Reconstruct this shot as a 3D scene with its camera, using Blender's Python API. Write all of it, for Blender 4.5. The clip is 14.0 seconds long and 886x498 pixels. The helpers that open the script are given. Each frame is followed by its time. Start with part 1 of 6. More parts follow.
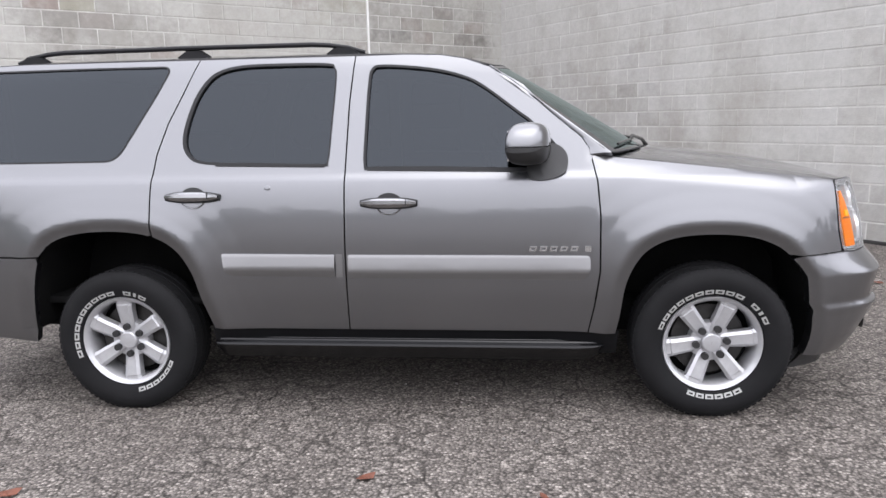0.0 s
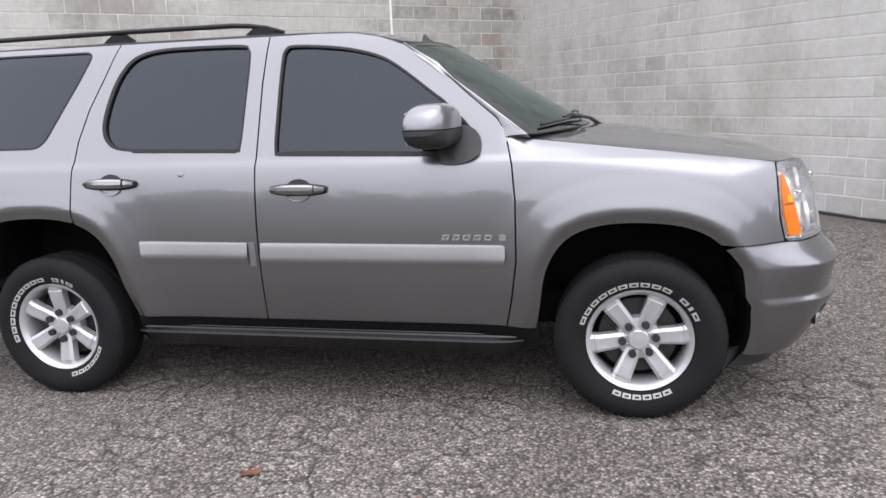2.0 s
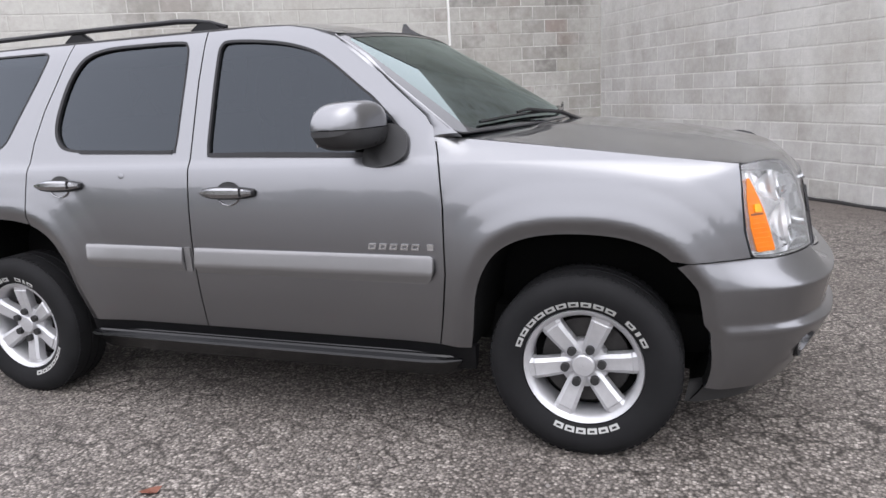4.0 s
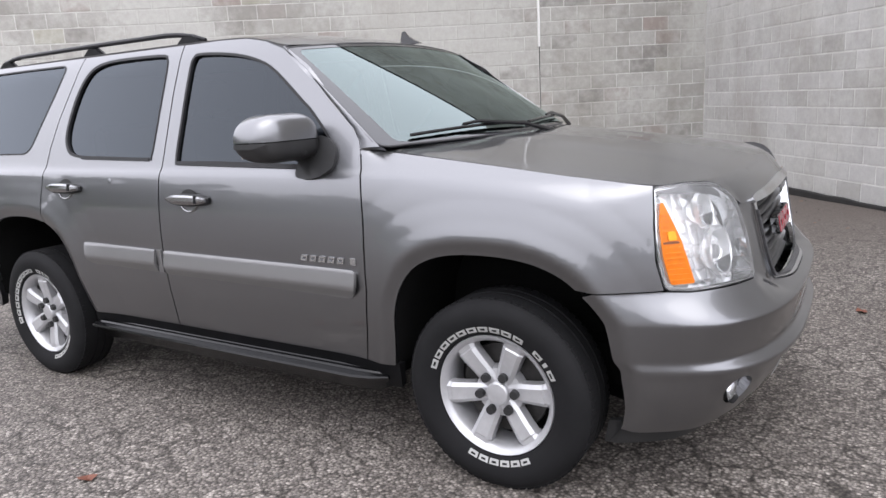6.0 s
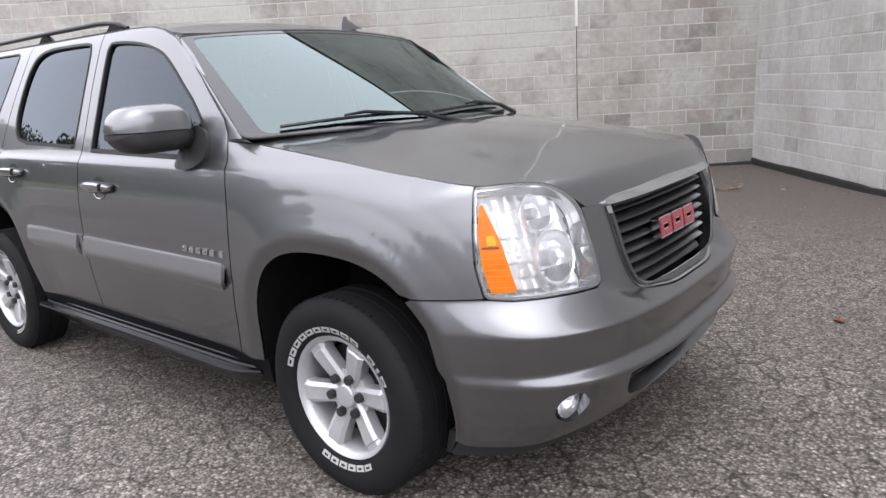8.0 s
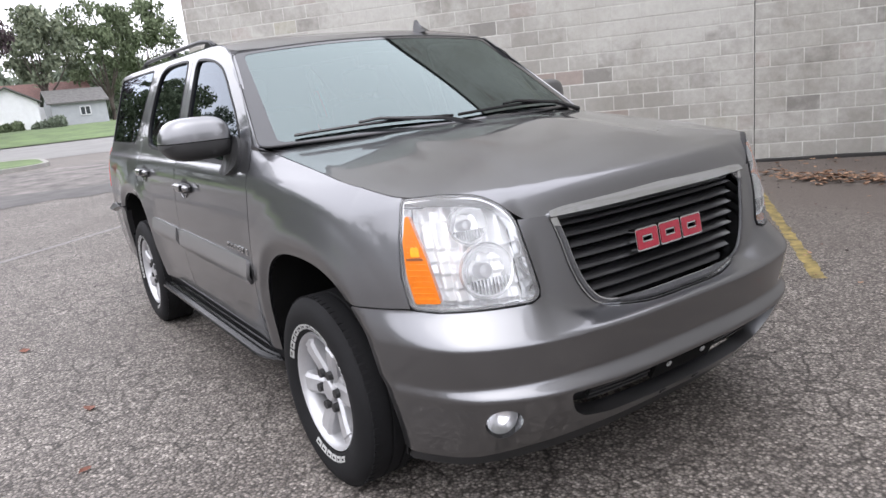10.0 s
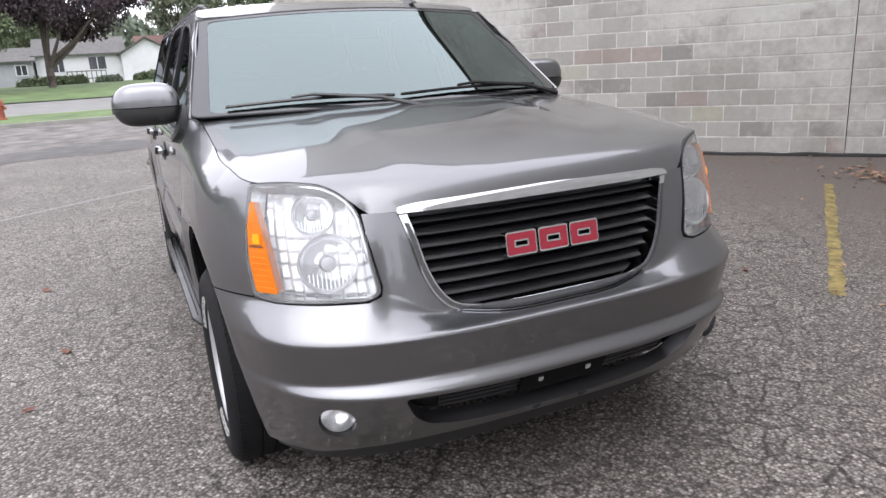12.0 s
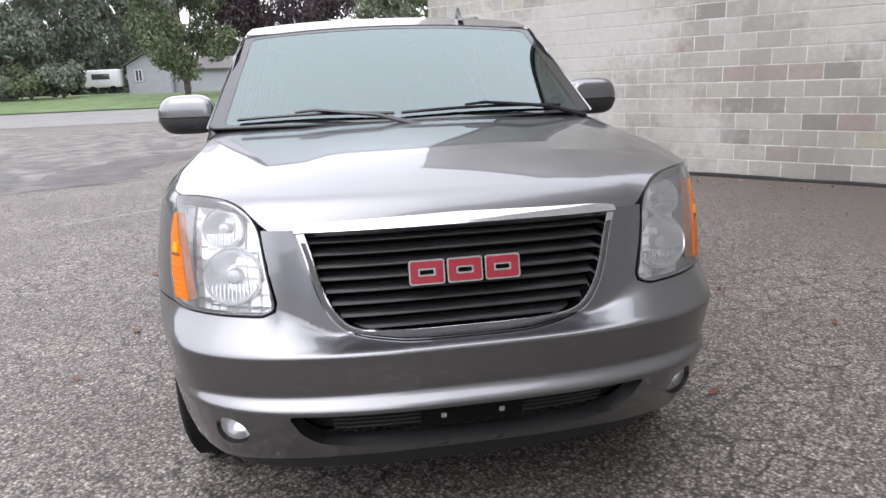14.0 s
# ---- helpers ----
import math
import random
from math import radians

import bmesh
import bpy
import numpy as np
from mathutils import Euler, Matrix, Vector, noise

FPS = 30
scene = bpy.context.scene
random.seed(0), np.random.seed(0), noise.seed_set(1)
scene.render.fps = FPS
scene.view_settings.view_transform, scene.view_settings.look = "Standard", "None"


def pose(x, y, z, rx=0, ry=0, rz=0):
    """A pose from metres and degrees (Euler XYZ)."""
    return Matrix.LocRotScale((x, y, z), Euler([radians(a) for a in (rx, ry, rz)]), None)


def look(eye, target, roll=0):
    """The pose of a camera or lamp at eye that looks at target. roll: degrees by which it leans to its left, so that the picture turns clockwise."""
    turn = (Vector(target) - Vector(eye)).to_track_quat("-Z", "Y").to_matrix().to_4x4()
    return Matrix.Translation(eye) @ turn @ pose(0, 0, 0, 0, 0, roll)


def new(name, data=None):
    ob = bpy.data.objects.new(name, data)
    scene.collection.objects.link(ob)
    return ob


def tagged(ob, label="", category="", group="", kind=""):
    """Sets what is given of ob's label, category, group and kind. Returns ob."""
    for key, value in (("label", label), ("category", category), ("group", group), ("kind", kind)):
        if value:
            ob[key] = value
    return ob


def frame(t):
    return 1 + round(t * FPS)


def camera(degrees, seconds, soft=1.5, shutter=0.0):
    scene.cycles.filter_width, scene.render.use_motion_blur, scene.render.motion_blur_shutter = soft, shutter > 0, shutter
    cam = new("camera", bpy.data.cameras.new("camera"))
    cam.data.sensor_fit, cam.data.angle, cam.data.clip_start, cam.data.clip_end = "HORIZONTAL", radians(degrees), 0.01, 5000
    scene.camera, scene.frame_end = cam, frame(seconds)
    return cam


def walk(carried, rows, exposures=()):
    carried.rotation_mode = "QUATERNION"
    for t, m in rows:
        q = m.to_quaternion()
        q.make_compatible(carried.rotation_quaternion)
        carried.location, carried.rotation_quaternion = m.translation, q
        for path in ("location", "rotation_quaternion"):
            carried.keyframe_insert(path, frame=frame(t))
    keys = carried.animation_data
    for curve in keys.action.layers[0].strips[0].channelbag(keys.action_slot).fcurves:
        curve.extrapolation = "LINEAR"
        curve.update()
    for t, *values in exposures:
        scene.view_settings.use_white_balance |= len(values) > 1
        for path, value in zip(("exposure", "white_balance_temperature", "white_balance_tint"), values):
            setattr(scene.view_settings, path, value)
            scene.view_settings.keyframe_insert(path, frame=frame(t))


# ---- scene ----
cam = camera(64.9, 14.0)
METRES, EYE, EYE_X, EYE_Y, TURN = 5.843, 1.455, -0.985, -4.290, 5.55
ROWS = [
    (0.0, 0.0000, -0.0001, 0.0001, -0.25, -10.54, 1.07),
    (0.5, 0.0339, -0.0017, 0.0007, 1.81, -11.46, 1.55),
    (1.0, 0.0610, 0.0133, -0.0020, 1.47, -12.48, 1.68),
    (1.5, 0.0874, 0.0280, -0.0007, 1.92, -12.50, 1.84),
    (2.0, 0.1263, 0.0337, 0.0006, 5.46, -12.27, 2.06),
    (2.5, 0.1605, 0.0440, -0.0015, 8.22, -13.16, 2.77),
    (3.0, 0.1910, 0.0680, -0.0006, 9.00, -13.54, 2.26),
    (3.2, 0.2032, 0.0756, -0.0008, 9.70, -13.62, 2.74),
    (5.3, 0.3295, 0.1428, 0.0011, 22.35, -11.10, 1.47),
    (5.5, 0.3481, 0.1478, 0.0039, 23.71, -11.25, 2.00),
    (6.0, 0.3766, 0.1657, 0.0010, 25.34, -12.28, 3.17),
    (6.5, 0.3982, 0.1942, 0.0016, 25.45, -12.80, 1.36),
    (7.0, 0.4252, 0.2142, 0.0013, 27.63, -12.98, 2.20),
    (7.5, 0.4673, 0.2285, 0.0037, 31.37, -13.73, 3.06),
    (8.0, 0.4951, 0.2530, 0.0002, 32.51, -13.50, 3.17),
    (8.5, 0.5218, 0.2792, 0.0018, 34.45, -13.71, 3.13),
    (9.0, 0.5580, 0.3024, 0.0038, 39.93, -13.58, 3.91),
    (9.2, 0.5687, 0.3115, 0.0037, 42.33, -13.65, 4.59),
    (11.3, 0.6529, 0.4228, -0.0000, 56.69, -14.40, 3.65),
    (11.5, 0.6570, 0.4370, -0.0006, 57.18, -15.16, 3.09),
    (12.0, 0.6690, 0.4695, 0.0029, 59.64, -15.37, 3.20),
    (12.5, 0.6940, 0.5030, 0.0039, 64.89, -14.42, 2.48),
    (13.0, 0.7040, 0.5362, 0.0021, 68.69, -14.14, 3.10),
    (13.5, 0.7033, 0.5704, 0.0027, 70.76, -14.13, 2.01),
    (14.0, 0.7146, 0.6035, 0.0027, 74.97, -13.85, 2.30),
]
walk(cam, [(t, pose(EYE_X, EYE_Y, EYE, 0, 0, TURN) @ pose(METRES * x, METRES * y, METRES * z, 90 + pitch, roll, yaw)) for t, x, y, z, yaw, pitch, roll in ROWS])

# ---- light: a bright overcast sky ----
world = bpy.data.worlds.new("overcast")
scene.world = world
world.use_nodes = True
_wn, _wl = world.node_tree.nodes, world.node_tree.links
_sky = _wn.new("ShaderNodeTexSky")
_sky.sky_type = "NISHITA"
_sky.sun_disc = False
_sky.sun_elevation, _sky.sun_rotation = radians(62), radians(144)
_sky.air_density, _sky.dust_density, _sky.ozone_density = 1.0, 5.0, 2.0
_grey = _wn.new("ShaderNodeHueSaturation")
_grey.inputs["Saturation"].default_value = 0.16
_wl.new(_sky.outputs[0], _grey.inputs["Color"])
_cloud = _wn.new("ShaderNodeMix")
_cloud.data_type = "RGBA"
_cloud.inputs["Factor"].default_value = 0.80
_cloud.inputs["B"].default_value = (11.2, 11.2, 12.4, 1)
_wl.new(_grey.outputs[0], _cloud.inputs["A"])
_tc, _lean, _dome, _mul = _wn.new("ShaderNodeTexCoord"), _wn.new("ShaderNodeVectorMath"), _wn.new("ShaderNodeMath"), _wn.new("ShaderNodeMix")
_lean.operation, _lean.inputs[1].default_value = "DOT_PRODUCT", (0.04, -0.05, 0.20)
_dome.inputs[1].default_value = 0.87
_mul.data_type, _mul.blend_type = "RGBA", "MULTIPLY"
_mul.inputs["Factor"].default_value = 1.0
_wl.new(_tc.outputs["Generated"], _lean.inputs[0])
_wl.new(_lean.outputs["Value"], _dome.inputs[0])
_wl.new(_cloud.outputs["Result"], _mul.inputs["A"])
_wl.new(_dome.outputs[0], _mul.inputs["B"])
_wl.new(_mul.outputs["Result"], _wn["Background"].inputs["Color"])
_wn["Background"].inputs["Strength"].default_value = 0.13

sun = new("sun", bpy.data.lights.new("sun", "SUN"))
sun.data.energy, sun.data.angle, sun.data.color = 0.4, radians(60), (1.0, 0.98, 0.96)
sun.matrix_world = look((4.0, -5.5, 12.8), (0, 0, 0))
scene.view_settings.exposure = 1.22


# ---- materials ----
def mat(name, color, rough=0.5, metal=0.0, coat=0.0, spec=0.5, bump=0.0, bump_scale=200.0, vary=0.0, vary_scale=3.0, rand=0.0):
    """A principled material with two scales of noise in colour and a fine relief."""
    m = bpy.data.materials.new(name)
    m.use_nodes = True
    n, l = m.node_tree.nodes, m.node_tree.links
    b = n["Principled BSDF"]
    b.inputs["Base Color"].default_value = (*color, 1)
    b.inputs["Roughness"].default_value = rough
    b.inputs["Metallic"].default_value = metal
    b.inputs["Specular IOR Level"].default_value = spec
    b.inputs["Coat Weight"].default_value = coat
    b.inputs["Coat Roughness"].default_value = 0.04
    tc = n.new("ShaderNodeTexCoord")
    if vary or rand:
        mix = n.new("ShaderNodeMix")
        mix.data_type, mix.blend_type = "RGBA", "MULTIPLY"
        mix.inputs["Factor"].default_value = 1.0
        mix.inputs["A"].default_value = (*color, 1)
        nz = n.new("ShaderNodeTexNoise")
        nz.inputs["Scale"].default_value, nz.inputs["Detail"].default_value = vary_scale, 8
        nz.inputs["Roughness"].default_value = 0.65
        l.new(tc.outputs["Object"], nz.inputs["Vector"])
        rp = n.new("ShaderNodeMapRange")
        rp.inputs["From Min"].default_value, rp.inputs["From Max"].default_value = 0.3, 0.7
        rp.inputs["To Min"].default_value, rp.inputs["To Max"].default_value = 1 - vary, 1 + vary
        l.new(nz.outputs["Fac"], rp.inputs["Value"])
        l.new(rp.outputs["Result"], mix.inputs["B"])
        l.new(mix.outputs["Result"], b.inputs["Base Color"])
    if bump:
        nb = n.new("ShaderNodeTexNoise")
        nb.inputs["Scale"].default_value, nb.inputs["Detail"].default_value = bump_scale, 4
        l.new(tc.outputs["Object"], nb.inputs["Vector"])
        bp = n.new("ShaderNodeBump")
        bp.inputs["Strength"].default_value, bp.inputs["Distance"].default_value = bump, 0.004
        l.new(nb.outputs["Fac"], bp.inputs["Height"])
        l.new(bp.outputs["Normal"], b.inputs["Normal"])
    return m


def glass_mat(name, tint, ior=1.52, rough=0.0, haze=0.0, gloss=(1, 1, 1)):
    """Thin tinted glass: a clear tint, with a mirror gloss by Fresnel."""
    m = bpy.data.materials.new(name)
    m.use_nodes = True
    n, l = m.node_tree.nodes, m.node_tree.links
    n.remove(n["Principled BSDF"])
    tr, gl, fr, mx = (n.new("ShaderNode" + k) for k in ("BsdfTransparent", "BsdfGlossy", "Fresnel", "MixShader"))
    tr.inputs["Color"].default_value = (*tint, 1)
    gl.inputs["Roughness"].default_value = rough
    gl.inputs["Color"].default_value = (*gloss, 1)
    fr.inputs["IOR"].default_value = ior
    l.new(fr.outputs[0], mx.inputs[0])
    l.new(tr.outputs[0], mx.inputs[1])
    l.new(gl.outputs[0], mx.inputs[2])
    out = mx
    if haze:
        df, out = n.new("ShaderNodeBsdfDiffuse"), n.new("ShaderNodeMixShader")
        df.inputs["Color"].default_value = (0.84, 0.85, 0.86, 1)
        nz, mr = n.new("ShaderNodeTexNoise"), n.new("ShaderNodeMapRange")
        nz.inputs["Scale"].default_value, nz.inputs["Detail"].default_value = 9, 6
        mr.inputs["To Min"].default_value, mr.inputs["To Max"].default_value = haze * 0.5, haze * 1.5
        l.new(nz.outputs["Fac"], mr.inputs["Value"])
        l.new(mr.outputs["Result"], out.inputs[0])
        l.new(mx.outputs[0], out.inputs[1])
        l.new(df.outputs[0], out.inputs[2])
    l.new(out.outputs[0], n["Material Output"].inputs["Surface"])
    return m


PAINT = mat("grey metallic paint", (0.170, 0.172, 0.179), 0.34, 1.0, 1.0, vary=0.03, vary_scale=900)
PAINT.node_tree.nodes["Principled BSDF"].inputs["Coat IOR"].default_value = 1.54
PAINT.node_tree.nodes["Principled BSDF"].inputs["Specular Tint"].default_value = (0.8, 0.8, 0.8, 1)
PAINT.node_tree.nodes["Principled BSDF"].inputs["Coat Roughness"].default_value = 0.025
TRIM_PAINT = mat("grey satin trim paint", (0.188, 0.186, 0.187), 0.40, 0.7, 0.6, vary=0.03, vary_scale=600)
HANDLE = mat("bright satin handle paint", (0.30, 0.30, 0.305), 0.26, 1.0, 0.5, vary=0.03, vary_scale=600)
CHROME = mat("chrome", (0.58, 0.59, 0.60), 0.06, 1.0)
ALLOY = mat("cast alloy", (0.40, 0.40, 0.41), 0.38, 0.5, 0.3, vary=0.06, vary_scale=30)
RUBBER = mat("tyre rubber", (0.0078, 0.0078, 0.0084), 0.72, spec=0.15, bump=0.15, bump_scale=150, vary=0.25, vary_scale=6)
WHITE_RUBBER = mat("white raised rubber", (0.30, 0.30, 0.29), 0.6, vary=0.12, vary_scale=40)
BLACK = mat("black plastic", (0.013, 0.013, 0.0135), 0.45, bump=0.1, bump_scale=300, vary=0.15, vary_scale=8)
GLOSS_BLACK = mat("glossy black plastic", (0.012, 0.012, 0.013), 0.12, vary=0.1, vary_scale=8)
SEAL = mat("black rubber seal", (0.012, 0.012, 0.013), 0.5, spec=0.25, vary=0.1, vary_scale=20)
FRIT = mat("black printed glass border", (0.02, 0.021, 0.023), 0.05, spec=0.75, vary=0.1, vary_scale=20)
GRILLE_BLACK = mat("matt black grille plastic", (0.017, 0.017, 0.018), 0.42, spec=0.4, vary=0.15, vary_scale=20)
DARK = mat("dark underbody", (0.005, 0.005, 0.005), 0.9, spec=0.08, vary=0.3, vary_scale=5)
CLOTH = mat("grey seat cloth", (0.06, 0.06, 0.062), 0.9, vary=0.1, vary_scale=20, bump=0.2, bump_scale=400)
DASH = mat("dark dashboard vinyl", (0.05, 0.052, 0.052), 0.55, vary=0.1, vary_scale=10, bump=0.1)
AMBER = mat("amber lens", (0.58, 0.142, 0.003), 0.38, spec=0.3, coat=0.15, bump=0.3, bump_scale=40, vary=0.12, vary_scale=25)
YELLOW_LENS = mat("yellow lens", (0.75, 0.30, 0.006), 0.3, spec=0.3, coat=0.2, vary=0.1, vary_scale=30)
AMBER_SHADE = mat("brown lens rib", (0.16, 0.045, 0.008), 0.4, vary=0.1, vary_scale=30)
RED_LENS = mat("red lens", (0.45, 0.01, 0.012), 0.15, coat=1.0, vary=0.1, vary_scale=20)
RED = mat("red enamel", (0.23, 0.010, 0.024), 0.25, coat=0.6, vary=0.1, vary_scale=30)
REFLECTOR = mat("bright reflector", (0.95, 0.955, 0.96), 0.10, 0.34, bump=0.30, bump_scale=60)
LAMP_BOWL = mat("polished lamp bowl", (0.93, 0.935, 0.94), 0.07, 0.72, bump=0.5, bump_scale=60)
INSERT = mat("dark stippled insert", (0.10, 0.10, 0.105), 0.4, 0.8, bump=0.8, bump_scale=300, vary=0.3, vary_scale=250)
DISC = mat("dark brake disc", (0.035, 0.033, 0.032), 0.55, 0.5, vary=0.3, vary_scale=30)
SILL = mat("dull black sill plastic", (0.005, 0.005, 0.0055), 0.5, spec=0.12, bump=0.1, bump_scale=200, vary=0.2, vary_scale=8)
BOARD = mat("satin black step", (0.004, 0.004, 0.0045), 0.24, spec=0.32, bump=0.08, bump_scale=200, vary=0.2, vary_scale=8)
RAIL = mat("black roof rail coating", (0.005, 0.005, 0.006), 0.35, spec=0.25, vary=0.15, vary_scale=8)
BRAKE = mat("grey brake disc", (0.12, 0.11, 0.11), 0.5, 0.7, vary=0.3, vary_scale=30)
TINT_GLASS = glass_mat("dark tinted glass", (0.030, 0.033, 0.037), 1.53, gloss=(0.83, 0.91, 1.0))
WIND_GLASS = glass_mat("green tinted windscreen glass", (0.12, 0.19, 0.17), 2.25, gloss=(0.81, 0.95, 0.94))
CLEAR_LENS = glass_mat("hazy clear lamp lens", (0.97, 0.975, 0.98), 1.55, 0.0, 0.11)
FOG_LENS = glass_mat("clear fog lamp lens", (0.97, 0.97, 0.98), 1.5, 0.0, 0.02)


# ---- mesh helpers ----
def part(name, bm, material, parent=None, label="", smooth=True, angle=None):
    """Links a bmesh as one mesh object under a thing or a part."""
    me = bpy.data.meshes.new(name)
    bm.to_mesh(me)
    bm.free()
    me.materials.append(material)
    if smooth:
        for p in me.polygons:
            p.use_smooth = True
        me.set_sharp_from_angle(angle=radians(angle or 35))
    ob = new(name, me)
    if parent:
        ob.parent = parent
    if label:
        ob["label"] = label
    return ob


def box(bm, x0, y0, z0, x1, y1, z1, bevel=0.0, m=None, seg=2):
    r = bmesh.ops.create_cube(bm, size=1.0)
    vs = r["verts"]
    t = Matrix.LocRotScale(((x0 + x1) / 2, (y0 + y1) / 2, (z0 + z1) / 2), None, (x1 - x0, y1 - y0, z1 - z0))
    bmesh.ops.transform(bm, matrix=t, verts=vs)
    if bevel:
        es = list({e for v in vs for e in v.link_edges})
        g = bmesh.ops.bevel(bm, geom=es, offset=bevel, segments=seg, profile=0.5, affect="EDGES")
        vs = list({v for f in g["faces"] for v in f.verts} | {v for v in vs if v.is_valid})
    if m is not None:
        bmesh.ops.transform(bm, matrix=m, verts=[v for v in vs if v.is_valid])
    return vs


def cylinder(bm, a, b, r0, r1=None, n=16, caps=True):
    a, b = Vector(a), Vector(b)
    r1 = r0 if r1 is None else r1
    q = (b - a).to_track_quat("Z", "Y").to_matrix().to_4x4()
    r = bmesh.ops.create_cone(bm, cap_ends=caps, segments=n, radius1=r0, radius2=r1, depth=(b - a).length)
    bmesh.ops.transform(bm, matrix=Matrix.Translation((a + b) / 2) @ q, verts=r["verts"])
    return r["verts"]


def lathe(bm, profile, n=64, centre=(0, 0, 0), sign=-1):
    """Turns (radius, outward) pairs round the y axis; outward points along sign * y."""
    rings = []
    for r, o in profile:
        rings.append([bm.verts.new((centre[0] + r * math.cos(2 * math.pi * i / n), centre[1] + sign * o,
                                    centre[2] + r * math.sin(2 * math.pi * i / n))) for i in range(n)])
    for a, b in zip(rings, rings[1:]):
        for i in range(n):
            j = (i + 1) % n
            bm.faces.new((a[i], a[j], b[j], b[i]) if sign < 0 else (a[i], b[i], b[j], a[j]))


def tube(bm, pts, radii, n=8):
    """A bent tapered tube through points."""
    pts = [Vector(p) for p in pts]
    rings = []
    for i, p in enumerate(pts):
        d = (pts[min(i + 1, len(pts) - 1)] - pts[max(i - 1, 0)]).normalized()
        q = d.to_track_quat("Z", "Y")
        rings.append([bm.verts.new(p + q @ Vector((radii[i] * math.cos(2 * math.pi * k / n), radii[i] * math.sin(2 * math.pi * k / n), 0))) for k in range(n)])
    for a, b in zip(rings, rings[1:]):
        for k in range(n):
            j = (k + 1) % n
            bm.faces.new((a[k], a[j], b[j], b[k]))
    bm.faces.new(rings[0][::-1])
    bm.faces.new(rings[-1])


def spline(points, sub=6, closed=True):
    """Catmull-Rom through 2D points."""
    p = np.array(points, float)
    n = len(p)
    out = []
    for i in range(n if closed else n - 1):
        g = [p[(i + k) % n] if closed else p[min(max(i + k, 0), n - 1)] for k in (-1, 0, 1, 2)]
        for t in np.arange(sub) / sub:
            out.append(tuple(0.5 * (2 * g[1] + (g[2] - g[0]) * t + (2 * g[0] - 5 * g[1] + 4 * g[2] - g[3]) * t * t + (3 * g[1] - g[0] - 3 * g[2] + g[3]) * t ** 3)))
    if not closed:
        out.append(tuple(p[-1]))
    return out


def rounded(points, radius, seg=5):
    """A closed 2D polygon with its corners rounded."""
    out, n = [], len(points)
    for i in range(n):
        a, b, c = (Vector(points[(i + k) % n]) for k in (-1, 0, 1))
        r = radius[i] if isinstance(radius, (list, tuple)) else radius
        u, w = (a - b), (c - b)
        d = min(r, u.length * 0.48, w.length * 0.48)
        if d < 1e-4:
            out.append(tuple(b))
            continue
        p, q = b + u.normalized() * d, b + w.normalized() * d
        for k in range(seg + 1):
            t = k / seg
            out.append(tuple(p * (1 - t) ** 2 + b * 2 * t * (1 - t) + q * t * t))
    return out


def grown(points, d):
    """A closed 2D polygon moved outwards by d (inwards where negative)."""
    p = np.array(points, float)
    area = np.sum(p[:, 0] * np.roll(p[:, 1], -1) - np.roll(p[:, 0], -1) * p[:, 1])
    t = np.roll(p, -1, 0) - np.roll(p, 1, 0)
    t /= np.maximum(np.linalg.norm(t, axis=1), 1e-9)[:, None]
    nrm = np.stack([t[:, 1], -t[:, 0]], 1) * np.sign(area)
    return [tuple(q) for q in p + nrm * d]


def surf_normal(surf, u, v):
    e = 0.004
    a = np.array(surf(u + e, v)) - np.array(surf(u - e, v))
    b = np.array(surf(u, v + e)) - np.array(surf(u, v - e))
    c = np.cross(a, b)
    return c / max(np.linalg.norm(c), 1e-12)


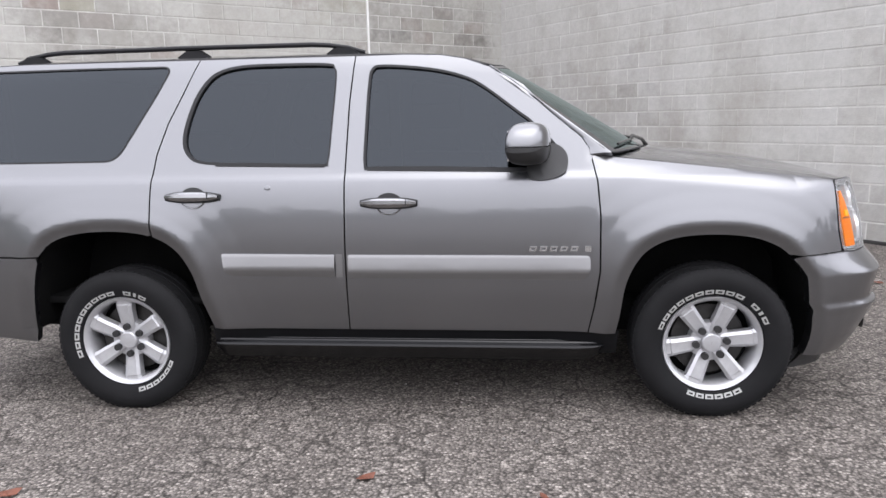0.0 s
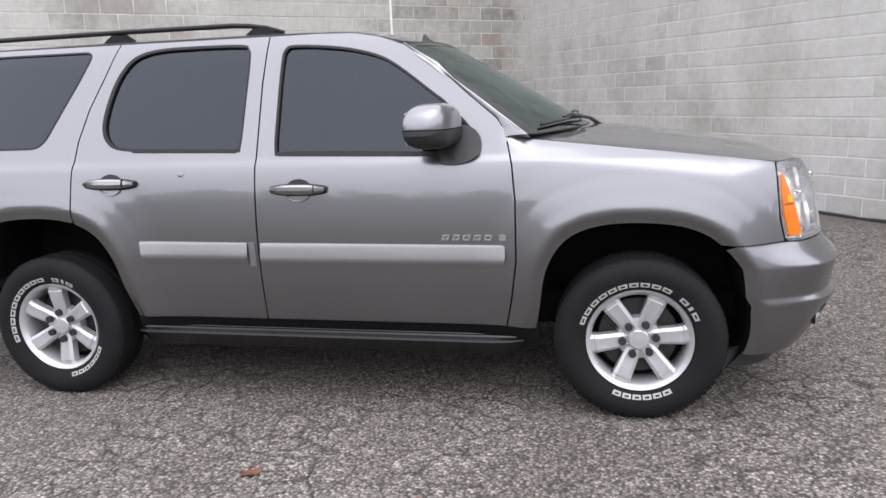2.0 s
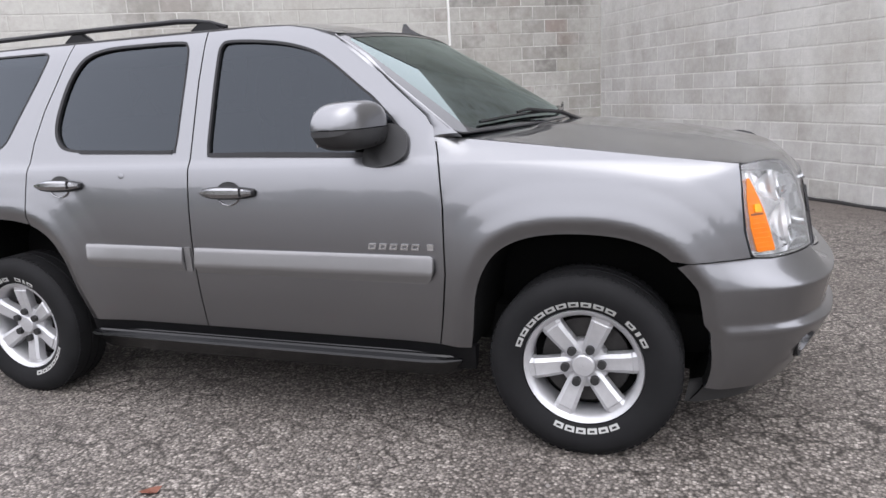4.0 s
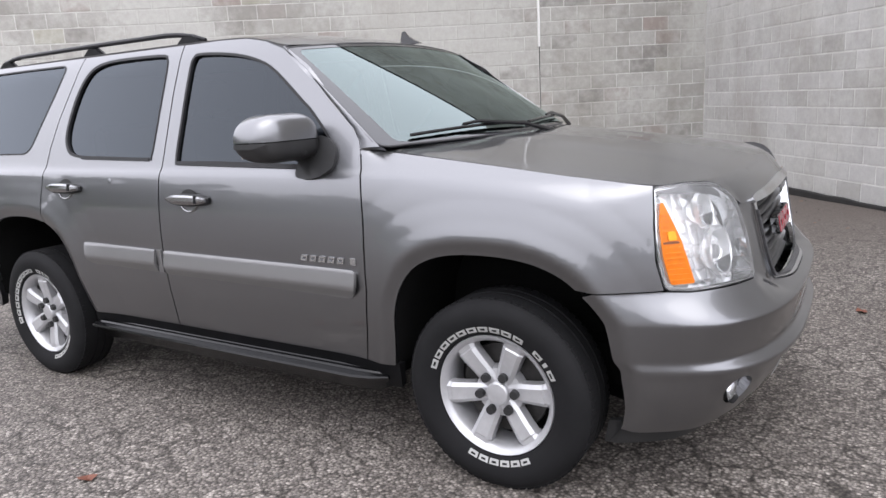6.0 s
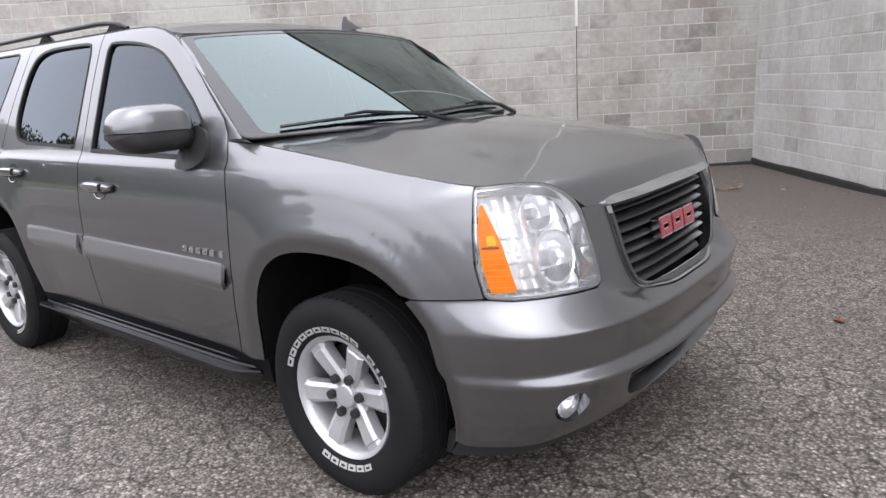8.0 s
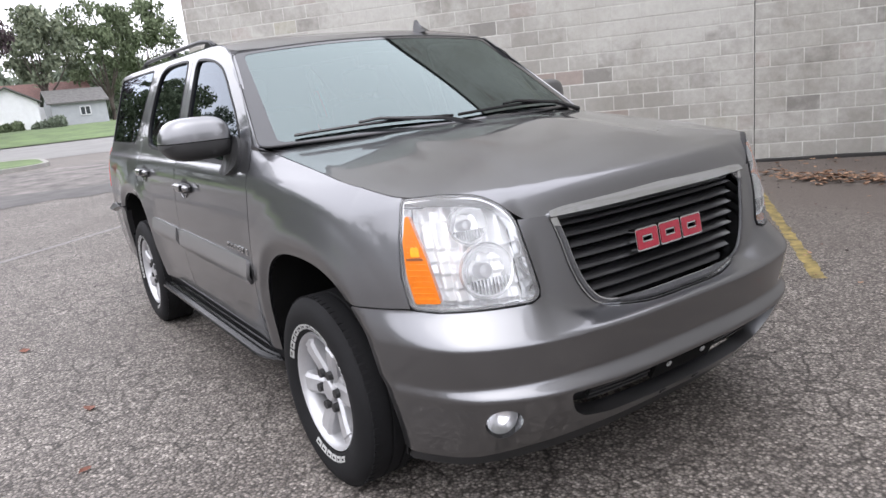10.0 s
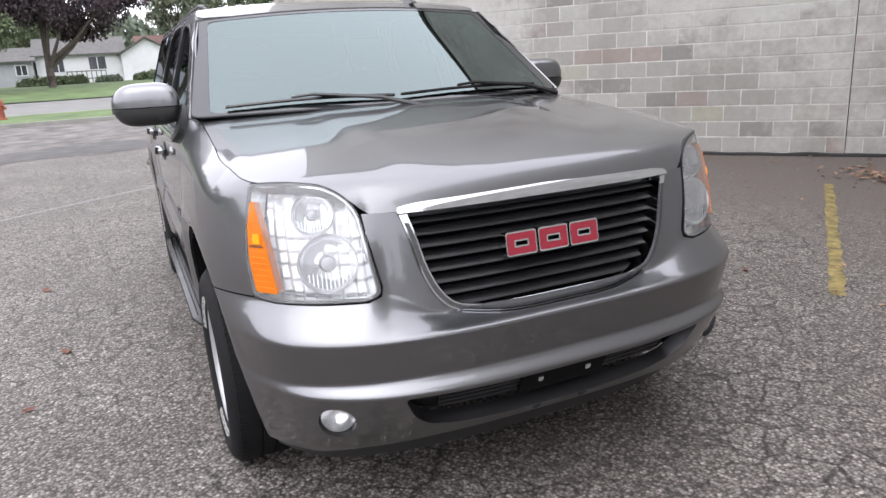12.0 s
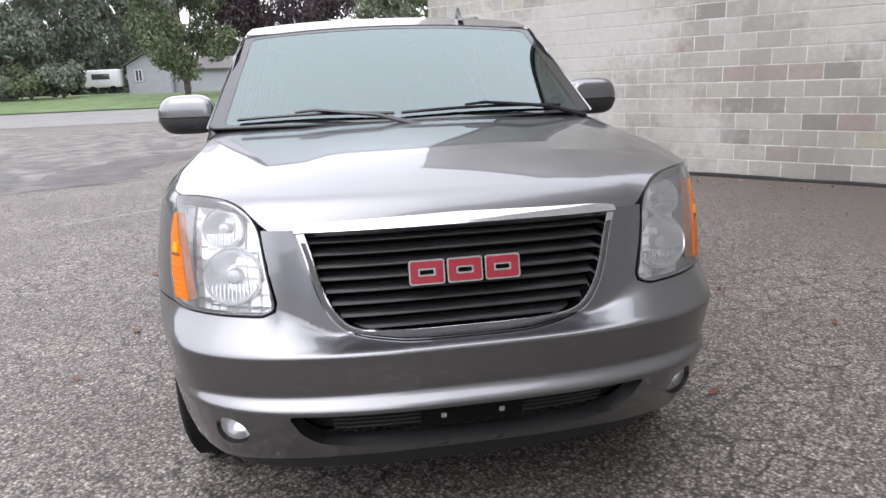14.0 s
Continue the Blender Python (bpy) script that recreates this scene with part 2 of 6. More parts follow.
def panel(name, outer, surf, material, parent=None, holes=(), step=0.06, vstep=0.0, flange=0.025, off=0.0, label="", flip=False, lip=0.0):
    """A curved sheet: a 2D outline with holes, cut into a fine net, laid on surf(u, v) with exact normals and turned-in edges."""
    flat = bmesh.new()
    for loop in (outer, *holes):
        vs = [flat.verts.new((u, v, 0)) for u, v in loop]
        for i in range(len(vs)):
            flat.edges.new((vs[i], vs[(i + 1) % len(vs)]))
    bmesh.ops.triangle_fill(flat, use_beauty=True, use_dissolve=False, edges=flat.edges[:])
    us, vsn = [u for u, v in outer], [v for u, v in outer]
    for axis, lo, hi in ((0, min(us), max(us)), (1, min(vsn), max(vsn))):
        k = max(1, int((hi - lo) / (vstep if axis and vstep else step)))
        for i in range(1, k):
            co, no = [0, 0, 0], [0, 0, 0]
            co[axis], no[axis] = lo + (hi - lo) * i / k, 1
            bmesh.ops.bisect_plane(flat, geom=flat.verts[:] + flat.edges[:] + flat.faces[:], dist=1e-5, plane_co=co, plane_no=no)
    flat.verts.index_update()
    sgn = -1.0 if flip else 1.0
    bm, normals, front = bmesh.new(), [], []
    for v in flat.verts:
        p, q = np.array(surf(v.co.x, v.co.y)), surf_normal(surf, v.co.x, v.co.y) * sgn
        front.append(bm.verts.new(p + q * off))
        normals.append(tuple(q))
    for f in flat.faces:
        ids = [v.index for v in f.verts]
        w = f.normal.z > 0
        bm.faces.new([front[i] for i in (ids if w != flip else ids[::-1])])
    if flange:
        for e in [e for e in flat.edges if len(e.link_faces) == 1]:
            a, b = (v.index for v in e.verts)
            top = [bm.verts.new(front[i].co) for i in (a, b)]
            low = [bm.verts.new(front[i].co - Vector(normals[i]) * flange) for i in (a, b)]
            bm.faces.new((top[0], top[1], low[1], low[0]))
            normals += [(0, 0, 0)] * 4
    flat.free()
    me = bpy.data.meshes.new(name)
    bm.to_mesh(me)
    bm.free()
    me.materials.append(material)
    for p in me.polygons:
        p.use_smooth = True
    me.normals_split_custom_set_from_vertices(normals)
    ob = new(name, me)
    if parent:
        ob.parent = parent
    if label:
        ob["label"] = label
    return ob


# ---- the vehicle's outer form: x forward from the front axle, z up ----
POWER = 3.2
_th = np.linspace(0, np.pi / 2, 2001)
_ux, _uy = np.sin(_th) ** (2 / POWER), np.cos(_th) ** (2 / POWER)
_arc = np.concatenate([[0], np.cumsum(np.hypot(np.diff(_ux * 0.9), np.diff(_uy)))])
MID = float(_arc[-1])
_bx, _by = np.sin(_th) ** (2 / 4.0), np.cos(_th) ** (2 / 4.0)
_barc = np.concatenate([[0], np.cumsum(np.hypot(np.diff(_bx * 0.38), np.diff(_by)))])
TAIL, BMID = -3.75, float(_barc[-1])
NOSE_Z = [0.22, 0.27, 0.32, 0.38, 0.45, 0.526, 0.538, 0.562, 0.572, 0.700, 0.710, 0.73, 0.77, 0.80, 0.85, 0.93, 1.05, 1.13, 1.2]
NOSE_X = [0.720, 0.790, 0.838, 0.881, 0.921, 0.957, 0.955, 0.927, 0.924, 0.948, 0.942, 0.925, 0.892, 0.869, 0.858, 0.841, 0.806, 0.775, 0.74]
SIDE_Z = [0.22, 0.30, 0.42, 0.60, 0.75, 0.88, 1.00, 1.10, 1.17, 1.205, 1.245, 1.50, 1.72, 1.78, 1.84]
SIDE_Y = [0.90, 0.93, 0.957, 0.982, 0.993, 0.994, 0.988, 0.976, 0.963, 0.952, 0.938, 0.855, 0.781, 0.751, 0.703]
BACK_Z = [0.25, 0.35, 0.55, 0.75, 0.80, 1.20, 1.30, 1.75, 1.82]
BACK_X = [0.33, 0.40, 0.43, 0.42, 0.38, 0.36, 0.34, 0.20, 0.17]


def table(xs, ys, sigma):
    """A smooth curve through a list of heights: linear between them, then blurred."""
    g = np.arange(xs[0] - 4 * sigma, xs[-1] + 4 * sigma, sigma / 6)
    v = np.interp(g, xs, ys)
    lo, hi = g < xs[0], g > xs[-1]
    v[lo] += (g[lo] - xs[0]) * (ys[1] - ys[0]) / (xs[1] - xs[0])
    v[hi] += (g[hi] - xs[-1]) * (ys[-1] - ys[-2]) / (xs[-1] - xs[-2])
    k = np.exp(-0.5 * (np.arange(-18, 19) / 6.0) ** 2)
    w = np.convolve(np.pad(v, 18, mode="edge"), k / k.sum(), mode="valid")
    a = np.linspace(g[18], g[-19], (len(g) - 37) * 8 + 1)
    c = np.interp(a, g[18:-18], w[18:-18])
    k2 = np.exp(-0.5 * (np.arange(-24, 25) / 8.0) ** 2)
    c = np.convolve(np.pad(c, 24, mode="reflect", reflect_type="odd"), k2 / k2.sum(), mode="valid")
    return lambda x: float(np.interp(x, a, c))


side_w = table(SIDE_Z, SIDE_Y, 0.03)
nose_l = table(NOSE_Z, NOSE_X, 0.0032)
back_l = table(BACK_Z, BACK_X, 0.02)
_shoulder = table([-0.9, -0.46, 0.05, 0.47, 0.56, 0.65, 0.74, 0.80, 0.95], [1.305, 1.262, 1.205, 1.155, 1.142, 1.124, 1.102, 1.084, 1.04], 0.07)


def shoulder_z(x):
    return _shoulder(x)


ARCH_F = [(-0.470, 0.40), (-0.452, 0.50), (-0.426, 0.675), (-0.364, 0.80), (-0.275, 0.867), (-0.147, 0.900), (0.031, 0.904), (0.184, 0.883), (0.301, 0.827), (0.372, 0.733), (0.418, 0.567), (0.450, 0.391), (0.450, 0.26), (0.446, 0.20)]
ARCH_R = [(-3.465, 0.40), (-3.449, 0.538), (-3.408, 0.725), (-3.339, 0.850), (-3.195, 0.913), (-2.982, 0.930), (-2.789, 0.908), (-2.661, 0.843), (-2.582, 0.726), (-2.541, 0.576), (-2.490, 0.42)]
_archs = [np.array(spline(ARCH_F, 40, False)), np.array(spline(ARCH_R, 40, False))]
ARCH_F, ARCH_R = spline(ARCH_F, 4, False), spline(ARCH_R, 4, False)


_flare = table([-0.06, 0.0, 0.048, 0.066, 0.12, 0.20, 0.30, 0.36], [-0.010, 0.004, 0.022, 0.0225, 0.014, 0.005, 0.0, 0.0], 0.006)


def flare(s, z):
    """How far the wheel-arch flares stand out: swelling towards a crease, then turning in."""
    d = min(float(np.min(np.hypot(a[:, 0] - s, a[:, 1] - z))) for a in _archs)
    return _flare(d) if d < 0.34 else 0.0


def smooth(a, b, x):
    k = min(1.0, max(0.0, (x - a) / (b - a)))
    return k * k * (3 - 2 * k)


def nose_at(m, z):
    """The nose's length: round the lamps it leans back; between them a steep face stands behind the bumper's ledge."""
    base = nose_l(z) + 0.06 * min(1.0, max(0.0, (0.50 - z) / 0.20)) * (1 - smooth(0.50, 1.0, m))
    w = smooth(0.99, 1.07, m)
    if w <= 0 or z <= 0.704 or z > 1.13:
        return base
    edge = 0.800 - 0.066 * smooth(1.02, 1.23, m)
    face = lambda h: 0.806 + (1.05 - h) * 0.165
    a = 0.945 + (z - 0.704) * (face(edge) - 0.945) / (edge - 0.704)
    c = face(z)
    k = 0.020
    h = max(k - abs(a - c), 0.0) / k
    x = max(a, c) + h * h * k * 0.25
    x = x + (base - x) * smooth(1.04, 1.12, z)
    return base + (x - base) * w * smooth(0.704, 0.716, z)


def skin(s, z):
    """The body's side and nose: s runs along the side (as x), round the nose and on to the other side."""
    far = s > MID
    m = 2 * MID - s if far else s
    w, bulge = side_w(z) - 0.013 / (1 + math.exp(-max(-30.0, min(30.0, (z - 1.190) / 0.006)))), 0.0
    if m < TAIL:
        b = TAIL - m
        over = b > BMID
        b = 2 * BMID - b if over else b
        x = TAIL - float(np.interp(b, _barc, _bx)) * back_l(z)
        y = -float(np.interp(b, _barc, _by)) * w
        y = -y if over else y
        return (x, -y if far else y, z)
    if m < 0:
        x, y = m, -w
    else:
        x, y = float(np.interp(m, _arc, _ux)) * nose_at(m, z), -float(np.interp(m, _arc, _uy)) * w
        y *= 1 + 0.055 * smooth(0.45, 0.80, m) * (1 - smooth(0.95, 1.25, m)) * (1 - smooth(0.70, 0.81, z))
        y *= 1 - 0.030 * smooth(0.42, 0.70, m) * min(1.0, max(0.0, (0.68 - z) / 0.40))
    bulge = flare(m, z) if m < 0.75 else 0.0
    roll = 0.0
    if m > -0.62:
        h = 0.05 if m < 0.4 else max(0.012, 0.05 - (m - 0.4) * 0.15)
        r = 2.0 * h
        d = shoulder_z(x) - z
        if d < r and m < 0.75:
            k = (r - max(d, -0.01)) / r
            roll = h * (k ** 2.5 if k < 1 else 1 + 2.5 * (k - 1)) * min(1.0, (0.75 - m) / 0.25) * smooth(-0.62, -0.44, m)
    y -= bulge - roll
    return (x, -y if far else y, z)


def hood_surf(x, y):
    e = float(np.interp(x, [-0.5, 0.4, 0.8], [0.052, 0.046, 0.030]))
    a = min(1.0, abs(y) / 0.90)
    k = (abs(y) - 0.43) / 0.09
    dome = 0.010 / (1 + math.exp(max(-30, min(30, k * 3)))) * math.sin(math.pi * min(1.0, max(0.0, (x + 0.55) / 1.35)))
    lead = 0.802 * max(0.0, 1 - (abs(y) / 0.975) ** POWER) ** (1 / POWER) - x
    fall = 0.060 * max(0.0, 1 - lead / 0.085) ** 2 * min(1.0, max(0.0, (0.74 - abs(y)) / 0.16))
    return (x, y, shoulder_z(x) + e * (1 - a ** 2.2) + dome - fall - 0.002 * smooth(0.90, 0.965, a) * smooth(0.62, 0.50, x))


ROOF_X = [-4.0, -3.8, -3.5, -2.6, -1.7, -1.35, -1.20, -1.07, -0.95]
ROOF_C = [1.765, 1.805, 1.825, 1.836, 1.832, 1.812, 1.786, 1.748, 1.705]
ROOF_E = [1.73, 1.765, 1.78, 1.785, 1.785, 1.778, 1.755, 1.716, 1.67]


roof_c, roof_e = table(ROOF_X, ROOF_C, 0.05), table(ROOF_X, ROOF_E, 0.05)


def roof_surf(x, y):
    c, e = roof_c(x), roof_e(x)
    w = side_w(e) - 0.013
    k = min(1.0, abs(y) / w)
    return (x, y, e + (c - e) * (1 - k ** 2.6))


def screen_surf(u, v):
    """The windscreen: u across from -1 to 1, v from its foot (0) to its head (1)."""
    k = u * u
    foot = np.array([-0.225 - 0.28 * k, 0.918 * u, 1.290 - 0.008 * k])
    head = np.array([-1.005 - 0.075 * k, 0.772 * u, 1.745 - 0.036 * k])
    p = foot + (head - foot) * v
    return (p[0] + 0.005 * math.sin(math.pi * v) * (1 - 0.5 * k), p[1], p[2] + 0.004 * math.sin(math.pi * v) * (1 - 0.6 * k))


# ---- the vehicle ----
suv = tagged(new("suv"), "grey metallic full-size SUV parked on worn asphalt", "car")


def both(points, side):
    """The outline for one side (side -1: as given; 1: the other side)."""
    return [(s, z) for s, z in points] if side < 0 else [(2 * MID - s, z) for s, z in reversed(points)]


def gap(points):
    return grown(points, -0.0012)


def moulding(z_top, z_low):
    """A rubbing strip: thin at its upper edge, swelling to a lower lip."""
    t = table([z_low - 0.05, z_low, z_low + 0.038, z_low + 0.050, z_top - 0.008, z_top, z_top + 0.05], [0.0, 0.003, 0.0205, 0.0215, 0.010, 0.005, 0.0], 0.003)

    def surf(s, z):
        p, q = np.array(skin(s, z)), surf_normal(skin, s, z)
        return tuple(p + q * t(z))
    return surf


def frame_at(s, z, off=0.0, surf=skin):
    """A frame on the skin: -y points outwards, x along it."""
    p, q = Vector(surf(s, z)), Vector(surf_normal(surf, s, z))
    u = (Vector(surf(s + 0.004, z)) - Vector(surf(s - 0.004, z))).normalized()
    u = (u - q * u.dot(q)).normalized()
    w = u.cross(-q)
    m = Matrix((u, -q, w)).transposed().to_4x4()
    m.translation = p + q * off
    return m


FD = ([(-1.783, 0.42), (-1.783, 0.81), (-1.778, 1.226), (-1.766, 1.55), (-1.745, 1.775), (-1.5, 1.777), (-1.32, 1.770), (-1.20, 1.748), (-1.085, 1.708),
       (-0.935, 1.612), (-0.774, 1.472), (-0.640, 1.360), (-0.606, 1.310), (-0.572, 1.16), (-0.557, 1.0), (-0.555, 0.731), (-0.577, 0.56), (-0.604, 0.42)])
RD = ([p for p in reversed(ARCH_R) if p[0] > -2.764] + [(-2.766, 0.905), (-2.764, 1.099), (-2.760, 1.20), (-2.745, 1.306), (-2.696, 1.458), (-2.617, 1.626), (-2.552, 1.776),
       (-1.750, 1.776), (-1.771, 1.55), (-1.783, 1.226), (-1.788, 0.81), (-1.788, 0.42)])
FDWIN = spline([(-1.689, 1.235), (-1.687, 1.44), (-1.678, 1.633), (-1.663, 1.708), (-1.603, 1.728), (-1.377, 1.708), (-1.209, 1.668), (-1.099, 1.612), (-0.935, 1.489), (-0.868, 1.438), (-0.755, 1.325), (-0.728, 1.255), (-0.78, 1.216), (-0.90, 1.212), (-1.37, 1.224), (-1.64, 1.226)], 4)
RDWIN = spline([(-1.848, 1.72), (-1.838, 1.66), (-1.851, 1.444), (-1.866, 1.262), (-1.90, 1.240), (-2.2, 1.246), (-2.49, 1.256), (-2.585, 1.295), (-2.617, 1.387), (-2.582, 1.54), (-2.529, 1.645), (-2.455, 1.712), (-2.332, 1.742), (-2.126, 1.747), (-1.89, 1.742)], 4)
QWIN = rounded([(-3.80, 1.742), (-3.18, 1.748), (-2.690, 1.748), (-2.766, 1.601), (-2.960, 1.272), (-3.5, 1.270), (-3.84, 1.272)], [0.05, 0.05, 0.06, 0.05, 0.07, 0.05, 0.04])
HL = rounded([(0.640, 1.140), (0.78, 1.148), (0.91, 1.135), (0.995, 1.075), (1.040, 0.82), (1.0, 0.806), (0.70, 0.803), (0.622, 0.812), (0.605, 0.91), (0.618, 1.03)], [0.012, 0.05, 0.05, 0.06, 0.03, 0.03, 0.04, 0.02, 0.04, 0.04])
AMB = rounded([(0.648, 1.088), (0.660, 1.094), (0.698, 0.975), (0.724, 0.829), (0.640, 0.829), (0.626, 0.92), (0.630, 1.02)], 0.010)


def seam(s):
    """The line where wing and hood meet: its height, and the point on the skin."""
    z = shoulder_z(s)
    for _ in range(12):
        z = shoulder_z(skin(s, z)[0])
    return z, skin(s, z)


SEAM = [(float(s), seam(float(s))) for s in np.linspace(-0.50, 0.64, 40)]


def side_of(side):
    b = lambda pts: both(pts, side)
    # front wing
    fender = [(-0.550, 0.731), (-0.552, 1.0), (-0.567, 1.16), (-0.594, 1.275), (-0.54, shoulder_z(-0.54))] + [(s, z) for s, (z, p) in SEAM] + [
              (0.614, 1.03), (0.601, 0.91), (0.617, 0.811), (0.53, 0.808), (0.385, 0.804)]
    fender += [p for p in reversed(ARCH_F) if p[0] < 0.33 and p[1] > 0.41] + [(-0.470, 0.41), (-0.599, 0.42), (-0.572, 0.56)]
    panel("front_wing", gap(b(fender)), skin, PAINT, suv, step=0.018)
    panel("pillar_foot", b([(-0.612, 1.262), (-0.47, 1.250), (-0.47, 1.262), (-0.52, 1.282), (-0.59, 1.318), (-0.618, 1.326)]), skin, PAINT, suv, off=-0.004, flange=0.05, step=0.02)
    # front door
    d = panel("front_door", gap(b(FD)), skin, PAINT, suv, holes=[b(FDWIN)], step=0.04, vstep=0.016)
    panel("window_seal", b(FDWIN), skin, SEAL, d, holes=[b([(u + 0.002, v - 0.001) for u, v in grown(FDWIN, -0.011)])], off=0.003, flange=0.02)
    panel("window_glass", b(grown(FDWIN, -0.005)), skin, TINT_GLASS, d, off=-0.010, flange=0, step=0.08)
    panel("belt_moulding", b(rounded([(-1.675, 1.217), (-0.80, 1.201), (-0.80, 1.218), (-1.675, 1.234)], 0.004)), skin, SEAL, d, off=0.006, flange=0.012)
    panel("side_moulding", b(rounded([(-1.770, 0.697), (-0.63, 0.686), (-0.597, 0.73), (-0.600, 0.806), (-1.770, 0.812)], [0.005, 0.05, 0.03, 0.02, 0.005])), moulding(0.810, 0.690), TRIM_PAINT, d, step=0.05, vstep=0.006, flange=0.014, off=0.003)
    # rear door
    r = panel("rear_door", gap(b(RD)), skin, PAINT, suv, holes=[b(RDWIN)], step=0.02)
    panel("window_seal", b(RDWIN), skin, SEAL, r, holes=[b([(u + 0.006, v) for u, v in grown(RDWIN, -0.013)])], off=0.003, flange=0.02)
    panel("window_glass", b(grown(RDWIN, -0.005)), skin, TINT_GLASS, r, off=-0.010, flange=0, step=0.08)
    panel("belt_moulding", b(rounded([(-2.44, 1.246), (-1.885, 1.235), (-1.885, 1.250), (-2.44, 1.261)], 0.004)), skin, SEAL, r, off=0.006, flange=0.012)
    panel("side_moulding", b(rounded([(-2.395, 0.706), (-1.838, 0.699), (-1.838, 0.812), (-2.410, 0.818)], [0.05, 0.004, 0.004, 0.01])), moulding(0.815, 0.701), TRIM_PAINT, r, step=0.05, vstep=0.006, flange=0.014, off=0.003)
    panel("moulding_end", b(rounded([(-1.834, 0.699), (-1.800, 0.698), (-1.800, 0.812), (-1.834, 0.812)], 0.004)), skin, TRIM_PAINT, r, flange=0.008, off=0.006)
    if side < 0:
        # a small dent in the door skin
        bm = bmesh.new()
        m = frame_at(-2.166, 1.141, 0.0012)
        bmesh.ops.create_uvsphere(bm, u_segments=16, v_segments=8, radius=0.016)
        bmesh.ops.transform(bm, matrix=m @ Matrix.Diagonal((1, 0.11, 0.8, 1)), verts=bm.verts)
        part("dent", bm, PAINT, r, "small dent in the door skin")
    # quarter panel
    q = [(-2.771, 0.912), (-2.769, 1.099), (-2.765, 1.20), (-2.750, 1.306), (-2.701, 1.458), (-2.622, 1.626), (-2.557, 1.776), (-3.5, 1.776), (-3.80, 1.765), (TAIL - 0.22, 1.745), (TAIL - 0.42, 1.735), (TAIL - 0.44, 0.80), (TAIL - 0.1, 0.80), (-3.385, 0.80)]
    q += [p for p in ARCH_R if p[1] > 0.81 and p[0] < -2.775]
    qp = panel("quarter_panel", gap(b(q)), skin, PAINT, suv, holes=[b(QWIN)], step=0.025)
    panel("window_seal", b(QWIN), skin, SEAL, qp, holes=[b(grown(QWIN, -0.008))], off=0.002, flange=0.02)
    panel("window_glass", b(grown(QWIN, -0.004)), skin, TINT_GLASS, qp, off=-0.004, flange=0, step=0.08)
    panel("tail_light", b(rounded([(TAIL - 0.14, 0.92), (TAIL - 0.42, 0.92), (TAIL - 0.42, 1.44), (TAIL - 0.24, 1.44)], 0.03)), skin, RED_LENS, suv, off=0.004, flange=0.03, label="red tail light lens")
    # door handles
    for owner, x0, zc in ((d, -1.562, 1.064), (r, -2.545, 1.099)):
        h = b([(x0, zc)])[0]
        m = frame_at(h[0], h[1])
        bm = bmesh.new()
        # the hand recess's shade, painted as a flat black half-disc on the skin
        cup = [(0.066 * math.cos(a), 0.050 * math.sin(a) - 0.002) for a in np.linspace(0, math.pi, 15)]
        ring = [bm.verts.new((u, -0.002, w)) for u, w in cup]
        low = [bm.verts.new((u * 0.9, -0.0012, w * 0.9)) for u, w in cup]
        for i in range(len(ring)):
            j = (i + 1) % len(ring)
            bm.faces.new((ring[i], ring[j], low[j], low[i]))
        bm.faces.new(low)
        bmesh.ops.transform(bm, matrix=m, verts=bm.verts)
        hd = part("door_handle", bm, BLACK, owner, "handle on a black half-disc for the shaded recess")
        for nm, grow, y0, y1, stuff in (("gasket", 0.006, -0.030, -0.004, SEAL), ("pull_bar", 0.0, -0.052, -0.016, HANDLE)):
            bm = bmesh.new()
            rows = []
            for k in range(13):
                t = k / 12 * 2 - 1
                e = (1 - abs(t) ** 3.0)
                hz = 0.009 + 0.013 * e + grow
                yo = y1 + (y0 - y1) * (0.45 + 0.55 * e)
                x = t * (0.134 + grow)
                rows.append([bm.verts.new((x, y, z - 0.002)) for y, z in ((y1, hz), (yo + 0.010, hz), (yo, hz * 0.55), (yo + 0.001, -hz * 0.25), (yo + 0.012, -hz), (y1, -hz))])
            for a, c in zip(rows, rows[1:]):
                for i in range(6):
                    n2 = (i + 1) % 6
                    bm.faces.new((a[i], a[n2], c[n2], c[i]))
            bm.faces.new(rows[0][::-1])
            bm.faces.new(rows[-1])
            bmesh.ops.recalc_face_normals(bm, faces=bm.faces)
            bmesh.ops.transform(bm, matrix=m, verts=bm.verts)
            part(nm, bm, stuff, hd, angle=28)
        bm = bmesh.new()
        tube(bm, [m @ Vector((0.062 * math.cos(a), -0.002, 0.050 * math.sin(a) - 0.006)) for a in np.linspace(math.pi * 1.06, math.pi * 1.94, 13)], [0.004] * 13, 6)
        part("cup_rim", bm, HANDLE, hd)
        bm = bmesh.new()
        box(bm, 0.088, -0.0535, -0.017, 0.0905, -0.030, 0.018, 0.0, m)
        part("lock_cap_joint", bm, SEAL, hd)
    # side mirror
    mir = part("side_mirror", mirror_shell(side, False), BLACK, suv, "black door mirror with painted cap")
    part("cap", mirror_shell(side, True), PAINT, mir)
    bm = bmesh.new()
    box(bm, -0.992, min(side * 0.95, side * 1.165), 1.265, -0.984, max(side * 0.95, side * 1.165), 1.40, 0.003)
    part("mirror_glass", bm, CHROME, mir)
    foot = b(spline([(-0.90, 1.205), (-0.88, 1.29), (-0.81, 1.33), (-0.745, 1.318), (-0.708, 1.27), (-0.72, 1.195), (-0.80, 1.165), (-0.885, 1.168)], 4))
    panel("mirror_foot", foot, skin, BLACK, mir, off=0.018, flange=0.02)
    # headlamp
    hl = panel("headlamp", b(HL), skin, CLEAR_LENS, suv, off=0.004, flange=0, step=0.04, label="clear headlamp with amber indicator")
    hl.visible_shadow = False
